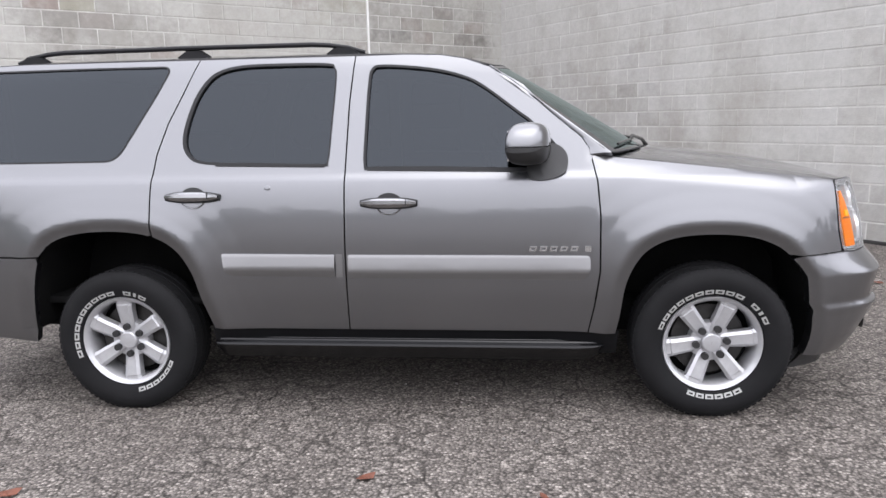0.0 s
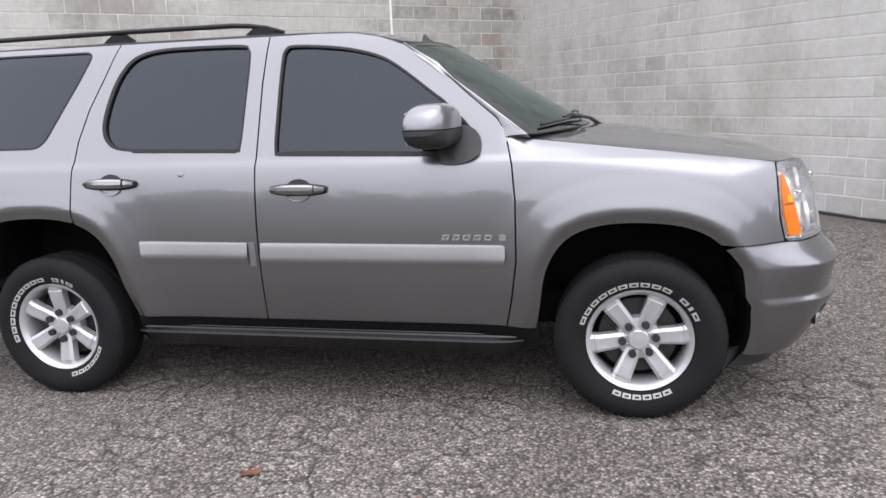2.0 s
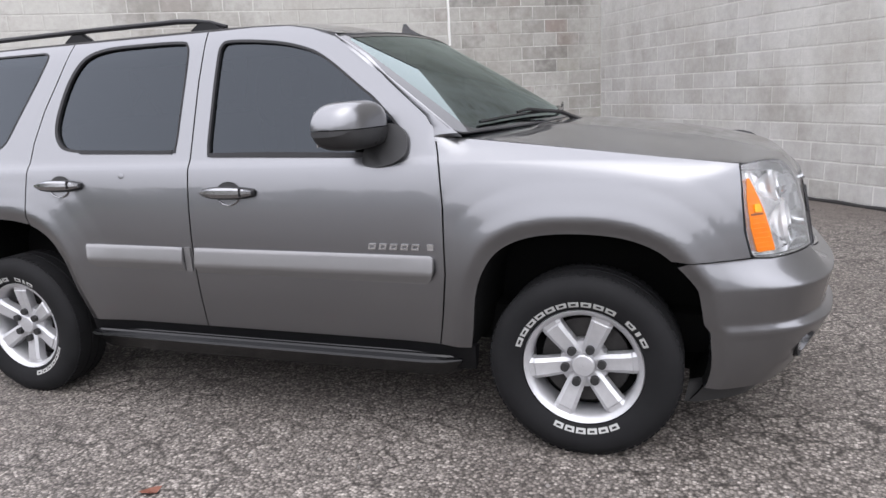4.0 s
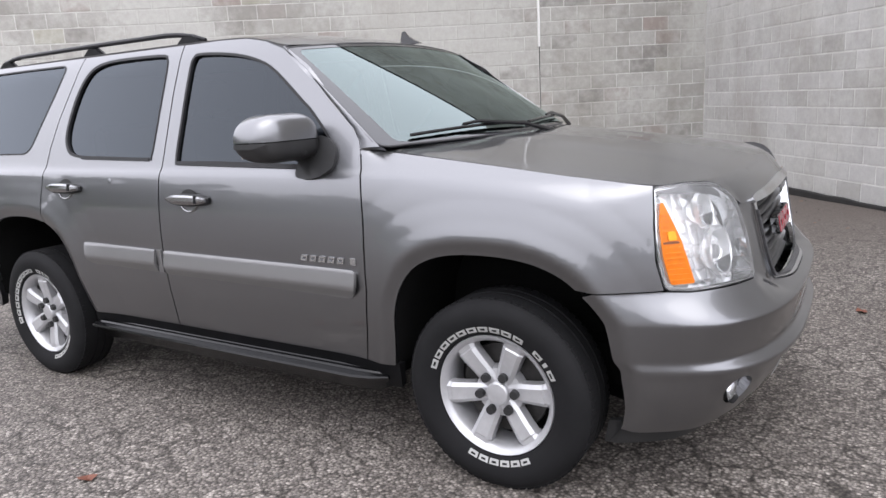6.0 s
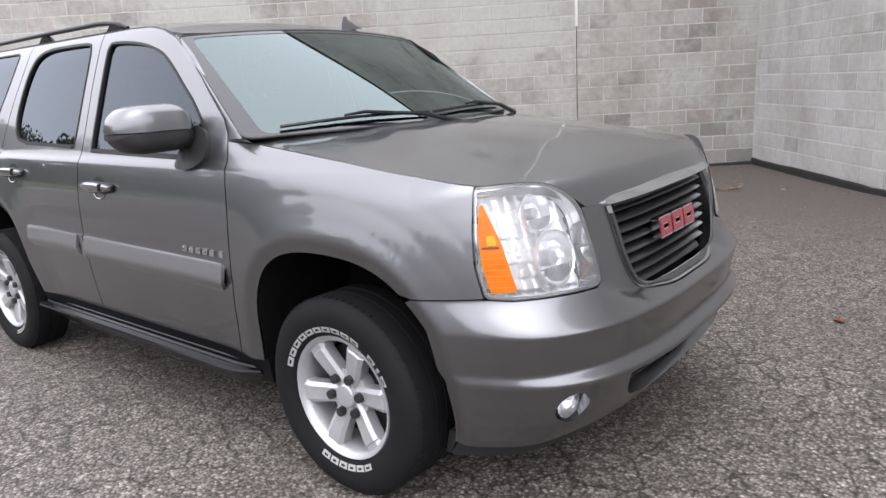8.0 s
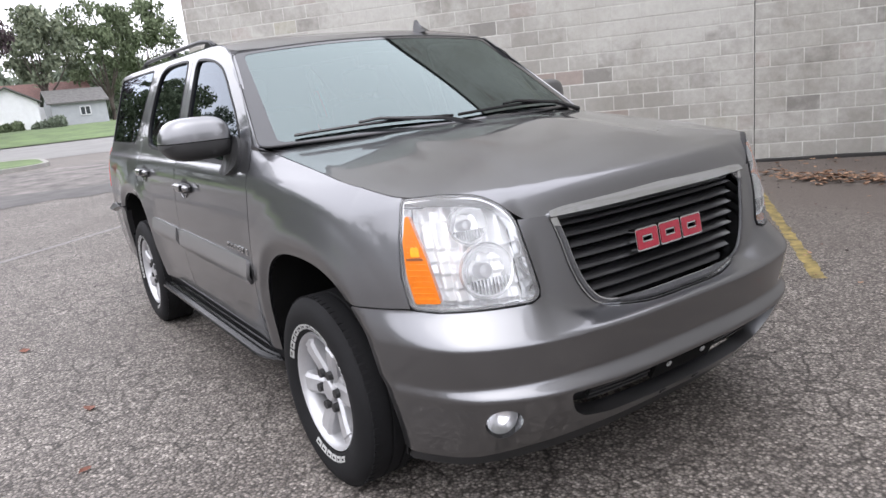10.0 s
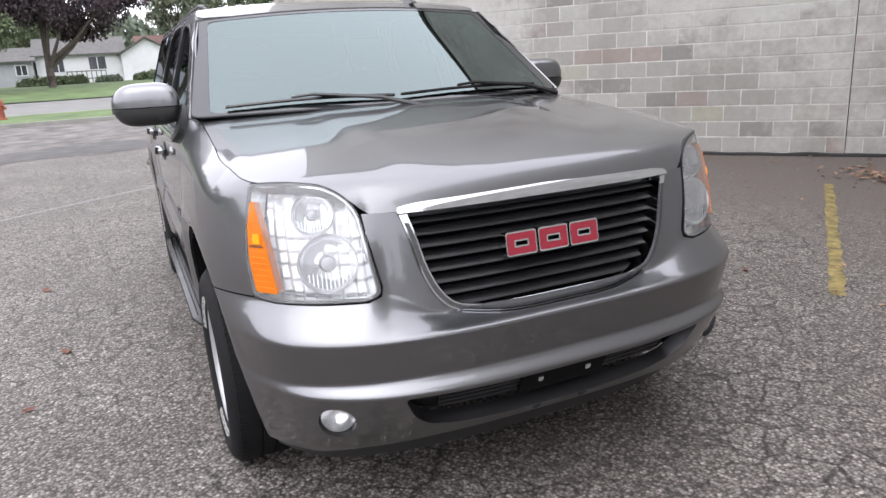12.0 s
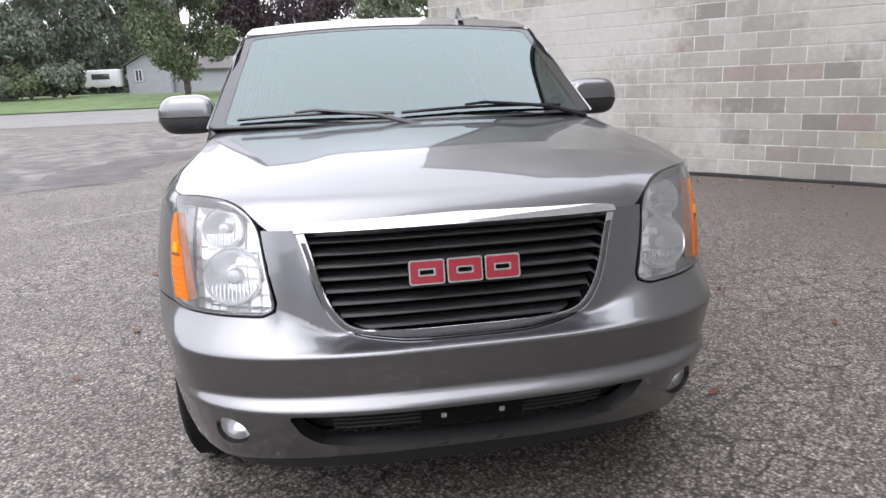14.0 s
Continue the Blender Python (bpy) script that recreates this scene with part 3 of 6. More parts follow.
    panel("lamp_rim", b(grown(HL, 0.003)), skin, SEAL, hl, holes=[b(grown(HL, -0.002))], off=0.002, flange=0.03)
    ln = deep(0.078, 0.043)
    panel("reflector", b(grown(HL, -0.004)), ln, REFLECTOR, hl, flange=0, step=0.008)
    panel("bezel", b(grown(HL, -0.005)), skin, CHROME, hl, holes=[b(grown(HL, -0.009))], off=-0.006, flange=0.06)
    am = panel("indicator", b(AMB), skin, AMBER, hl, off=0.0065, flange=0.03, label="amber indicator lens")
    for k in range(13):
        zz = 0.84 + k * 0.0175
        u0 = 0.642 - 0.008 * min(1.0, (zz - 0.83) / 0.09) + 0.010 * max(0.0, (zz - 0.95) / 0.12)
        u1 = float(np.interp(zz, [0.829, 0.975, 1.09], [0.716, 0.690, 0.656]))
        panel("rib", b([(u0, zz), (u1, zz), (u1, zz + 0.005), (u0, zz + 0.005)]), skin, AMBER, am, off=0.0085, flange=0.006, step=0.05)
    panel("side_lamp", b(rounded([(0.652, 0.972), (0.682, 0.972), (0.680, 1.000), (0.655, 1.000)], 0.005)), skin, YELLOW_LENS, am, off=0.0115, flange=0.006, step=0.05, label="yellow side lamp window")
    panel("divider", b([(0.634, 0.961), (0.690, 0.961), (0.688, 0.968), (0.634, 0.968)]), skin, AMBER_SHADE, am, off=0.0095, flange=0.006, step=0.05)
    for s0, z0, rad, nm in ((0.884, 0.914, 0.084, "low_beam"), (0.850, 1.060, 0.060, "high_beam")):
        c = b([(s0, z0)])[0]
        m = frame_at(c[0], c[1])
        ax = -m.col[1].xyz
        at = m.translation - ax * 0.036
        ax = (ax * 0.55 + Vector((1, 0, 0.20))).normalized()
        u = Vector((0, 0, 1)).cross(ax).normalized()
        m = Matrix((u, -ax, ax.cross(u))).transposed().to_4x4()
        m.translation = at
        bm = bmesh.new()
        lathe(bm, [(rad * 1.08, -0.004), (rad * 1.04, 0.010), (rad * 0.97, 0.006), (rad * 0.92, -0.012), (rad * 0.85, -0.026), (rad * 0.55, -0.050), (rad * 0.28, -0.060)], 40)
        bmesh.ops.transform(bm, matrix=m, verts=bm.verts)
        lb = part(nm, bm, LAMP_BOWL, hl)
        bm = bmesh.new()
        lathe(bm, [(rad * 0.30, -0.052), (rad * 0.30, -0.012), (rad * 0.24, -0.004), (rad * 0.02, -0.001)], 24)
        bmesh.ops.transform(bm, matrix=m, verts=bm.verts)
        part("bulb_shield", bm, ALLOY, lb)
        bm = bmesh.new()
        for k in range(-6, 7):
            h = math.sqrt(max(0, 0.86 - (k / 7) ** 2)) * rad
            if h > 0.02:
                box(bm, k / 7 * rad - 0.0016, -0.012, -h * 0.95, k / 7 * rad + 0.0016, -0.002, -0.28 * rad, 0.0)
        bmesh.ops.transform(bm, matrix=m, verts=bm.verts)
        part("fluting", bm, CHROME, lb)
    # fog lamp
    c = b([(0.855, 0.440)])[0]
    m = frame_at(c[0], c[1], -0.020)
    at, ax = m.translation.copy(), (-m.col[1].xyz * 0.6 + Vector((0.6, 0, 0.28))).normalized()
    u = Vector((0, 0, 1)).cross(ax).normalized()
    m = Matrix((u, -ax, ax.cross(u))).transposed().to_4x4()
    m.translation = at
    bm = bmesh.new()
    lathe(bm, [(0.061, 0.004), (0.056, -0.008), (0.053, -0.02)], 32)
    bmesh.ops.transform(bm, matrix=m, verts=bm.verts)
    fog = part("fog_lamp", bm, BLACK, suv, "small round fog lamp")
    bm = bmesh.new()
    lathe(bm, [(0.053, -0.010), (0.038, -0.030), (0.012, -0.042), (0.001, -0.043)], 32)
    bmesh.ops.transform(bm, matrix=m, verts=bm.verts)
    part("reflector", bm, LAMP_BOWL, fog)
    bm = bmesh.new()
    lathe(bm, [(0.054, -0.008), (0.040, 0.002), (0.020, 0.008), (0.001, 0.009)], 32)
    bmesh.ops.transform(bm, matrix=m, verts=bm.verts)
    part("lens", bm, FOG_LENS, fog).visible_shadow = False
    # name badge and flag: plain bright shapes
    for k, (u0, u1) in enumerate([(-0.890 + i * 0.0485, -0.890 + i * 0.0485 + 0.040) for i in range(5)] + [(-0.625, -0.597)]):
        if k < 5:
            panel("badge", b([(u0, 0.828), (u1 - 0.006, 0.828), (u1, 0.853), (u0 + 0.006, 0.853)]), skin, CHROME, d, holes=[b([(u0 + 0.009, 0.835), (u1 - 0.013, 0.835), (u1 - 0.009, 0.846), (u0 + 0.013, 0.846)])], off=0.006, flange=0.006, step=0.03)
        else:
            panel("badge", b([(u0, 0.828), (u1, 0.828), (u1, 0.855), (u0, 0.855)]), skin, CHROME, d, off=0.005, flange=0.005, step=0.03)
    # sill and running board
    panel("sill", b([(-2.50, 0.30), (-0.46, 0.30), (-0.46, 0.414), (-2.50, 0.414)]), skin, SILL, suv, off=-0.012, flange=0.03, step=0.1)
    bm = bmesh.new()
    pr = [(0.84, 0.262), (0.930, 0.262), (0.965, 0.300), (1.004, 0.338), (1.022, 0.354), (1.018, 0.364), (0.996, 0.372), (0.990, 0.364), (0.976, 0.364), (0.970, 0.372), (0.956, 0.372), (0.950, 0.364), (0.936, 0.364), (0.930, 0.372), (0.916, 0.372), (0.910, 0.364), (0.84, 0.362)]
    prev = None
    for x, k in ((-2.50, 0.55), (-2.47, 0.88), (-2.42, 1.0), (-0.66, 1.0), (-0.58, 0.86), (-0.52, 0.55)):
        ring = [bm.verts.new((x, side * (0.86 + (y - 0.86) * k), 0.33 + (z - 0.33) * k)) for y, z in pr]
        if prev:
            for i in range(len(pr)):
                j = (i + 1) % len(pr)
                bm.faces.new((prev[i], prev[j], ring[j], ring[i]))
        else:
            bm.faces.new(ring)
        prev = ring
    bm.faces.new(prev)
    bmesh.ops.recalc_face_normals(bm, faces=bm.faces)
    part("running_board", bm, BOARD, suv, "black plastic running board")
    for x in (-2.2, -1.5, -0.8):
        bm = bmesh.new()
        box(bm, x - 0.03, min(side * 0.6, side * 0.9), 0.33, x + 0.03, max(side * 0.6, side * 0.9), 0.352, 0.004)
        part("board_bracket", bm, BLACK, suv)
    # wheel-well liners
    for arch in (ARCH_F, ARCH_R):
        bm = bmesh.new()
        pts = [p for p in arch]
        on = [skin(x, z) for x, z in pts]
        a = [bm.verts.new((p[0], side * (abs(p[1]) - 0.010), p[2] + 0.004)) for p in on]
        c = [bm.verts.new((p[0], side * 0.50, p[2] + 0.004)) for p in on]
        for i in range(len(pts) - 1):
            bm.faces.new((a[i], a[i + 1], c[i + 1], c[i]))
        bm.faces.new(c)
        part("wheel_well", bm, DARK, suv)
    # roof rail
    bm = bmesh.new()
    pts, rad = [], []
    for t in np.linspace(0, 1, 22):
        x = -3.62 + t * 1.90
        lift = min(1.0, min(t, 1 - t) / 0.12) ** 0.6
        z = roof_surf(x, 0.63)[2] + 0.004 + 0.042 * lift
        pts.append((x, side * (0.63 + 0.01 * lift), z))
        rad.append(0.009 + 0.004 * lift)
    tube(bm, pts, rad, 10)
    rl = part("roof_rail", bm, RAIL, suv, "black roof rail")
    for x in (-3.52, -2.63, -1.83):
        bm = bmesh.new()
        z = roof_surf(x, 0.63)[2]
        vs = box(bm, x - 0.11, side * 0.632 - 0.015, z - 0.012, x + 0.11, side * 0.632 + 0.015, z + 0.038)
        for v in vs:
            if v.co.z > z:
                v.co.x = x + (v.co.x - x) * 0.32
        bmesh.ops.bevel(bm, geom=bm.edges[:], offset=0.008, segments=2, affect="EDGES")
        part("rail_foot", bm, RAIL, rl)


def deep(d, step):
    """A stepped lamp reflector: the skin set back by d, cut into small facets that all face forwards and a little up."""
    cache = {}

    def facet(i, j):
        if (i, j) not in cache:
            u, v = (i + 0.5) * 0.048, (j + 0.5) * step
            q = surf_normal(skin, u, v)
            n = q * 0.30 + np.array((1.0, 0.14 * ((i * 5 + j * 11) % 7 - 3) / 3, 0.46 + 0.18 * ((i * 7 + j * 3) % 5 - 2) / 2))
            cache[(i, j)] = np.array(skin(u, v)) - q * d, n / np.linalg.norm(n)
        return cache[(i, j)]

    def surf(s, z):
        p = np.array(skin(s, z)) - surf_normal(skin, s, z) * d
        c, n = facet(math.floor(s / 0.048), math.floor(z / step))
        x = c[0] - (n[1] * (p[1] - c[1]) + n[2] * (p[2] - c[2])) / n[0]
        return (max(p[0] - 0.03, min(p[0] + 0.02, x)), p[1], p[2])
    return surf


def mirror_shell(side, cap):
    """A rounded mirror housing, cut along its waist: the painted cap above, the black shell with its arm below."""
    bm = bmesh.new()
    bmesh.ops.create_uvsphere(bm, u_segments=40, v_segments=24, radius=1.0)
    for v in bm.verts:
        x, y, z = v.co
        g = lambda a, p: math.copysign(abs(a) ** p, a)
        v.co = (g(x, 0.62) * 0.092 - 0.895 - 0.045 * y, side * (1.062 + g(y, 0.52) * 0.145), 1.334 + g(z, 0.58) * (0.102 if z > 0 else 0.090) + (0.030 * max(0.0, y) ** 2 if z < 0 else -0.022 * y * y - 0.008 * y))
    bmesh.ops.bisect_plane(bm, geom=bm.verts[:] + bm.edges[:] + bm.faces[:], plane_co=(0, 0, 1.331 if cap else 1.327), plane_no=(0, 0, 1), clear_inner=cap, clear_outer=not cap)
    if not cap:
        vs = box(bm, -0.890, 0.90, 1.256, -0.800, 1.03, 1.322, 0.025, None, 3)
        if side < 0:
            bmesh.ops.transform(bm, matrix=Matrix.Diagonal((1, -1, 1, 1)), verts=[v for v in vs if v.is_valid])
    bmesh.ops.recalc_face_normals(bm, faces=bm.faces)
    return bm


for side in (-1, 1):
    side_of(side)

# bumper cover, one piece round the nose
GR_OUT = [(1.113, 1.048), (1.14, 0.97), (1.165, 0.873), (1.203, 0.790), (1.262, 0.740), (1.39, 0.722), (1.50, 0.718)]
GR_IN = [(1.141, 1.040), (1.164, 0.97), (1.190, 0.873), (1.226, 0.800), (1.278, 0.757), (1.39, 0.739), (1.50, 0.735)]
GR_OUT, GR_IN = spline(GR_OUT, 4, False), spline(GR_IN, 4, False)
other = lambda pts: [(2 * MID - s, z) for s, z in reversed(pts)]
low_arch = [p for p in ARCH_F if p[0] > 0.3 and 0.30 < p[1] < 0.795]
half = [(0.452, 0.294), (0.55, 0.289), (0.66, 0.287), (0.78, 0.290), (0.90, 0.302), (1.17, 0.327), (1.43, 0.332)]
tophalf = [(0.383, 0.802), (0.53, 0.806), (0.61, 0.808), (0.70, 0.799), (0.88, 0.799), (1.0, 0.800), (1.040, 0.812), (1.047, 0.84), (1.028, 0.93), (1.012, 1.01), (1.006, 1.052)]
loop = low_arch + half + other(half) + other(low_arch)
loop = loop + [(2 * MID - s, z) for s, z in tophalf + GR_OUT] + list(reversed(GR_OUT)) + list(reversed(tophalf))
INTAKE = [(1.055, 0.518), (1.080, 0.438), (1.122, 0.396), (1.22, 0.376), (1.43, 0.366)]
INTAKE = rounded(INTAKE + other(INTAKE), 0.02)
fogs = [[(c + 0.060 * math.cos(a), 0.440 + 0.055 * math.sin(a)) for a in np.linspace(0, 2 * math.pi, 28, endpoint=False)] for c in (0.855, 2 * MID - 0.855)]
bumper = panel("front_bumper", gap(loop), skin, PAINT, suv, holes=[INTAKE] + fogs, step=0.020, vstep=0.0048, flange=0.05)
bumper["label"] = "grey painted bumper cover"
dam = [(0.47, 0.215), (0.9, 0.215), (1.3, 0.225)]
dam_top = [(0.46, 0.30), (0.87, 0.335), (1.3, 0.35)]


def dam_surf(s, z):
    """The black air dam drops straight down behind the bumper's lower lip."""
    x, y, h = skin(s, max(z, 0.30))
    return (x - 0.05 - 0.30 * (0.35 - z), y * 0.955, z)


panel("lower_valance", dam + other(dam) + [(2 * MID - a, z) for a, z in dam_top] + dam_top[::-1], dam_surf, BLACK, bumper, flange=0.02)
panel("intake_back", grown(INTAKE, 0.02), skin, GRILLE_BLACK, bumper, off=-0.075, flange=0)
for k in range(6):
    zc = 0.408 + k * 0.019
    panel("intake_bar", [(1.16, zc), (2 * MID - 1.16, zc), (2 * MID - 1.16, zc + 0.008), (1.16, zc + 0.008)], skin, GRILLE_BLACK, bumper, off=-0.045, flange=0.02, step=0.05)
panel("plate_mount", rounded([(MID - 0.17, 0.405), (MID + 0.17, 0.405), (MID + 0.17, 0.505), (MID - 0.17, 0.505)], 0.01), skin, DARK, bumper, off=-0.030, flange=0.03, step=0.05)
for s in (MID - 0.097, MID + 0.097):
    bm = bmesh.new()
    box(bm, -0.008, -0.005, -0.008, 0.008, 0.003, 0.008, 0.001, frame_at(s, 0.452, -0.030))
    part("plate_bolt", bm, WHITE_RUBBER, bumper, "white plastic plate plug")
    bm = bmesh.new()
    box(bm, -0.014, -0.004, -0.003, 0.014, 0.02, 0.003, 0.001, frame_at(s, 0.358, 0.0))
    box(bm, -0.011, -0.004, -0.013, 0.011, 0.02, -0.008, 0.001, frame_at(s, 0.358, 0.0))
    part("clip", bm, BLACK, bumper)

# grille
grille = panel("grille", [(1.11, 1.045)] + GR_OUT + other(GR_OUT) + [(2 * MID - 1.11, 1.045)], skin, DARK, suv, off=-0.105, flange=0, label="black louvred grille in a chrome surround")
panel("surround", GR_OUT + other(GR_OUT) + [(2 * MID - s, z) for s, z in GR_IN] + list(reversed(GR_IN)), skin, CHROME, grille, off=0.007, flange=0.05, step=0.015)
lerp_u = lambda k: [(a[0] + (c[0] - a[0]) * k, a[1] + (c[1] - a[1]) * k) for a, c in zip(GR_OUT, GR_IN)]
U1, U2 = lerp_u(0.26), lerp_u(0.76)
panel("surround_insert", U1[2:] + other(U1[2:]) + [(2 * MID - s, z) for s, z in U2[2:]] + list(reversed(U2[2:])), skin, INSERT, grille, off=0.0135, flange=0.006, step=0.015, label="dark textured insert")
inner_s = lambda z: float(np.interp(z, [p[1] for p in reversed(GR_IN)], [p[0] for p in reversed(GR_IN)]))


def louvre(zc, hw):
    def surf(s, z):
        p, q = np.array(skin(s, z)), surf_normal(skin, s, z)
        k = (z - zc) / hw
        return tuple(p - q * (0.035 + 0.022 * k + 0.010 * k * k))
    return surf


for k in range(8):
    zc = 1.020 - 0.0375 * k
    a = inner_s(zc - 0.010) - 0.05
    panel("slat", [(a, zc - 0.0115), (2 * MID - a, zc - 0.0115), (2 * MID - a, zc + 0.0115), (a, zc + 0.0115)], louvre(zc, 0.0115), GRILLE_BLACK, grille, flange=0.03, step=0.016)
bar = rounded([(1.112, 1.043), (2 * MID - 1.112, 1.043), (2 * MID - 1.112, 1.060), (2 * MID - 1.17, 1.069), (MID, 1.078), (1.17, 1.069), (1.112, 1.060)], [0.005, 0.005, 0.02, 0.03, 0, 0.03, 0.02])


def bar_surf(s, z):
    """The chrome bar leans back from its lower edge."""
    p, q = np.array(skin(s, z)), surf_normal(skin, s, z)
    return tuple(p + q * (0.016 - 0.55 * (z - 1.043)))


panel("chrome_bar", bar, bar_surf, CHROME, grille, flange=0.03, step=0.02, vstep=0.006)
# emblem: three red blocks edged in chrome
for k in range(3):
    a, e = MID - 0.172 + k * 0.117, MID - 0.172 + k * 0.117 + 0.110
    em = panel("emblem", rounded([(a, 0.868), (e, 0.868), (e, 0.943), (a, 0.943)], 0.010), skin, CHROME, grille, holes=[rounded([(a + 0.034, 0.899), (e - 0.034, 0.899), (e - 0.034, 0.912), (a + 0.034, 0.912)], 0.003)], off=0.012, flange=0.03, step=0.05, label="red and chrome block emblem")
    panel("enamel", rounded([(a + 0.005, 0.873), (e - 0.005, 0.873), (e - 0.005, 0.938), (a + 0.005, 0.938)], 0.007), skin, RED, em, holes=[rounded([(a + 0.028, 0.894), (e - 0.028, 0.894), (e - 0.028, 0.917), (a + 0.028, 0.917)], 0.005)], off=0.015, flange=0.004, step=0.05)

# hood
edge = [(p[0], p[1] + 0.0004) for s, (z, p) in SEAM]
nose = [skin(s, 1.139)[:2] for s in (0.68, 0.78, 0.90)] + [skin(s, z)[:2] for s, z in ((0.96, 1.11), (1.0, 1.07), (1.03, 1.05), (1.08, 1.05))]
lead = [(skin(s, 1.068)[0] + 0.004, skin(s, 1.068)[1]) for s in np.linspace(1.13, MID, 10)]
rear = [(-0.225 - 0.275 * (y / 0.87) ** 2, y) for y in np.linspace(0, -0.87, 9)]
righthalf = rear + edge + nose + lead
lefthalf = [(x, -y) for x, y in reversed(righthalf)]
hood = panel("hood", grown(righthalf + lefthalf[1:-1], -0.0006), hood_surf, PAINT, suv, step=0.022, flange=0.03, label="grey metallic hood")
# roof
rr = [(-1.085 + 0.075 * (1 - (y / 0.74) ** 2), y) for y in np.linspace(-0.735, 0.735, 13)]
rs = [(x, side_w(roof_e(x)) - 0.017) for x in np.linspace(-1.12, -3.93, 16)]
roof = panel("roof", gap(rr + rs + [(x, -y) for x, y in reversed(rs)]), roof_surf, PAINT, suv, step=0.09, flange=0.03)
# windscreen with its dark border
WS = rounded([(-1, 0), (1, 0), (1, 1), (-1, 1)], 0.06)
ws = panel("windscreen", WS, screen_surf, WIND_GLASS, suv, step=0.1, flange=0, label="green tinted windscreen")
panel("border", grown(WS, 0.0), screen_surf, SEAL, ws, holes=[rounded([(-0.955, 0.10), (0.955, 0.10), (0.955, 0.955), (-0.955, 0.955)], 0.05)], off=-0.006, flange=0, step=0.1)
panel("windscreen_seal", grown(WS, 0.001), screen_surf, SEAL, ws, holes=[grown(WS, -0.010)], off=0.003, flange=0.004, step=0.1)
panel("glass_border", grown(WS, -0.007), screen_surf, FRIT, ws, holes=[rounded([(-0.912, 0.03), (0.912, 0.03), (0.928, 0.96), (-0.928, 0.96)], 0.05)], off=0.0015, flange=0, step=0.1)

PILLAR_Z, PILLAR_S = [1.25, 1.310, 1.360, 1.472, 1.612, 1.708], [-0.604, -0.606, -0.640, -0.774, -0.935, -1.085]


def pillar_surf(side):
    """From the edge of the windscreen, over a rounded ridge, to the front edge of the door."""
    def surf(t, v):
        a = np.array(screen_surf(side * 0.9985, v)) + np.array((0.004, 0, 0.0065))
        z = screen_surf(side, v)[2]
        p = skin(float(np.interp(z, PILLAR_Z, PILLAR_S)) + 0.003, z)
        c = np.array((p[0], side * (abs(p[1]) + 0.0005), p[2]))
        b = (a + c) / 2 + np.array((0.002, side * 0.005, 0.004))
        return tuple(a * (1 - t) ** 2 + 2 * b * t * (1 - t) + c * t * t)
    return surf


for sy in (-1, 1):
    panel("pillar", [(0, 0.0), (1, 0.0), (1, 0.5), (1, 1.0), (0, 1.0), (0, 0.5)], pillar_surf(sy), PAINT, suv, flange=0.016, step=0.05, vstep=0.03, flip=sy < 0, label="grey painted windscreen pillar")


def scuttle(side):
    """The painted corner between the pillar's foot, the wing's top and the end of the cowl."""
    bm = bmesh.new()
    upper = [pillar_surf(side)(t, 0.012) for t in np.linspace(1, 0, 9)]
    lower = []
    for s in np.linspace(-0.602, -0.49, len(upper)):
        z, p = seam(float(s))
        lower.append((p[0], side * (abs(p[1]) + 0.0005), p[2] + 0.003))
    rows = [[bm.verts.new(np.array(a) + (np.array(c) - np.array(a)) * k - np.array((0, 0, -0.001))) for a, c in zip(upper, lower)] for k in np.linspace(0, 1, 5)]
    for a, c in zip(rows, rows[1:]):
        for i in range(len(upper) - 1):
            bm.faces.new((a[i], a[i + 1], c[i + 1], c[i]))
    bmesh.ops.recalc_face_normals(bm, faces=bm.faces)
    if sum(f.normal.z for f in bm.faces) < 0:
        bmesh.ops.reverse_faces(bm, faces=bm.faces)
    return bm


for sy in (-1, 1):
    part("scuttle_corner", scuttle(sy), PAINT, suv)


def cowl_surf(u, v):
    y = u * 0.88
    x0, x1 = -0.215 - 0.25 * u * u, -0.255 - 0.28 * u * u
    return (x0 + (x1 - x0) * v + 0.03 * (1 - v), y, 1.262 + 0.022 * v + 0.010 * (1 - u * u) - 0.012 * u * u)


panel("cowl", [(-0.985, -0.4), (0.985, -0.4), (0.985, 1.3), (-0.985, 1.3)], cowl_surf, BLACK, suv, step=0.1, flange=0.04, label="black plastic cowl")
for y0, y1, piv in ((-0.76, -0.08, -0.02), (-0.05, 0.72, 0.80)):
    bm = bmesh.new()
    u0, u1 = y0 / 0.9, y1 / 0.9
    pts = [Vector(screen_surf(u, 0.055 + 0.02 * math.sin(math.pi * i / 8))) + Vector((0.008, 0, 0.013)) for i, u in enumerate(np.linspace(u0, u1, 9))]
    tube(bm, pts, [0.0075] * 9, 6)
    wp = part("wiper_blade", bm, GLOSS_BLACK, suv, "black wiper blade and arm")
    bm = bmesh.new()
    mid = pts[4] + Vector((0.005, 0, 0.018))
    p3 = Vector(screen_surf((y1 + 0.10) / 0.9 if y1 + 0.1 < 0.86 else 0.93, -0.06)) + Vector((0.02, 0, 0.012))
    tube(bm, [p3, p3.lerp(mid, 0.4) + Vector((0, 0, 0.02)), mid, pts[3] + Vector((0, 0, 0.012))], [0.014, 0.010, 0.008, 0.006], 6)
    part("wiper_arm", bm, GLOSS_BLACK, wp)
bm = bmesh.new()
q = [Vector(screen_surf(u, v)) - Vector((0.008, 0, 0.004)) for u, v in ((0.80, 0.17), (0.86, 0.17), (0.855, 0.235), (0.795, 0.235))]
bm.faces.new([bm.verts.new(p) for p in q])
part("sticker", bm, WHITE_RUBBER, ws, "small pale sticker")
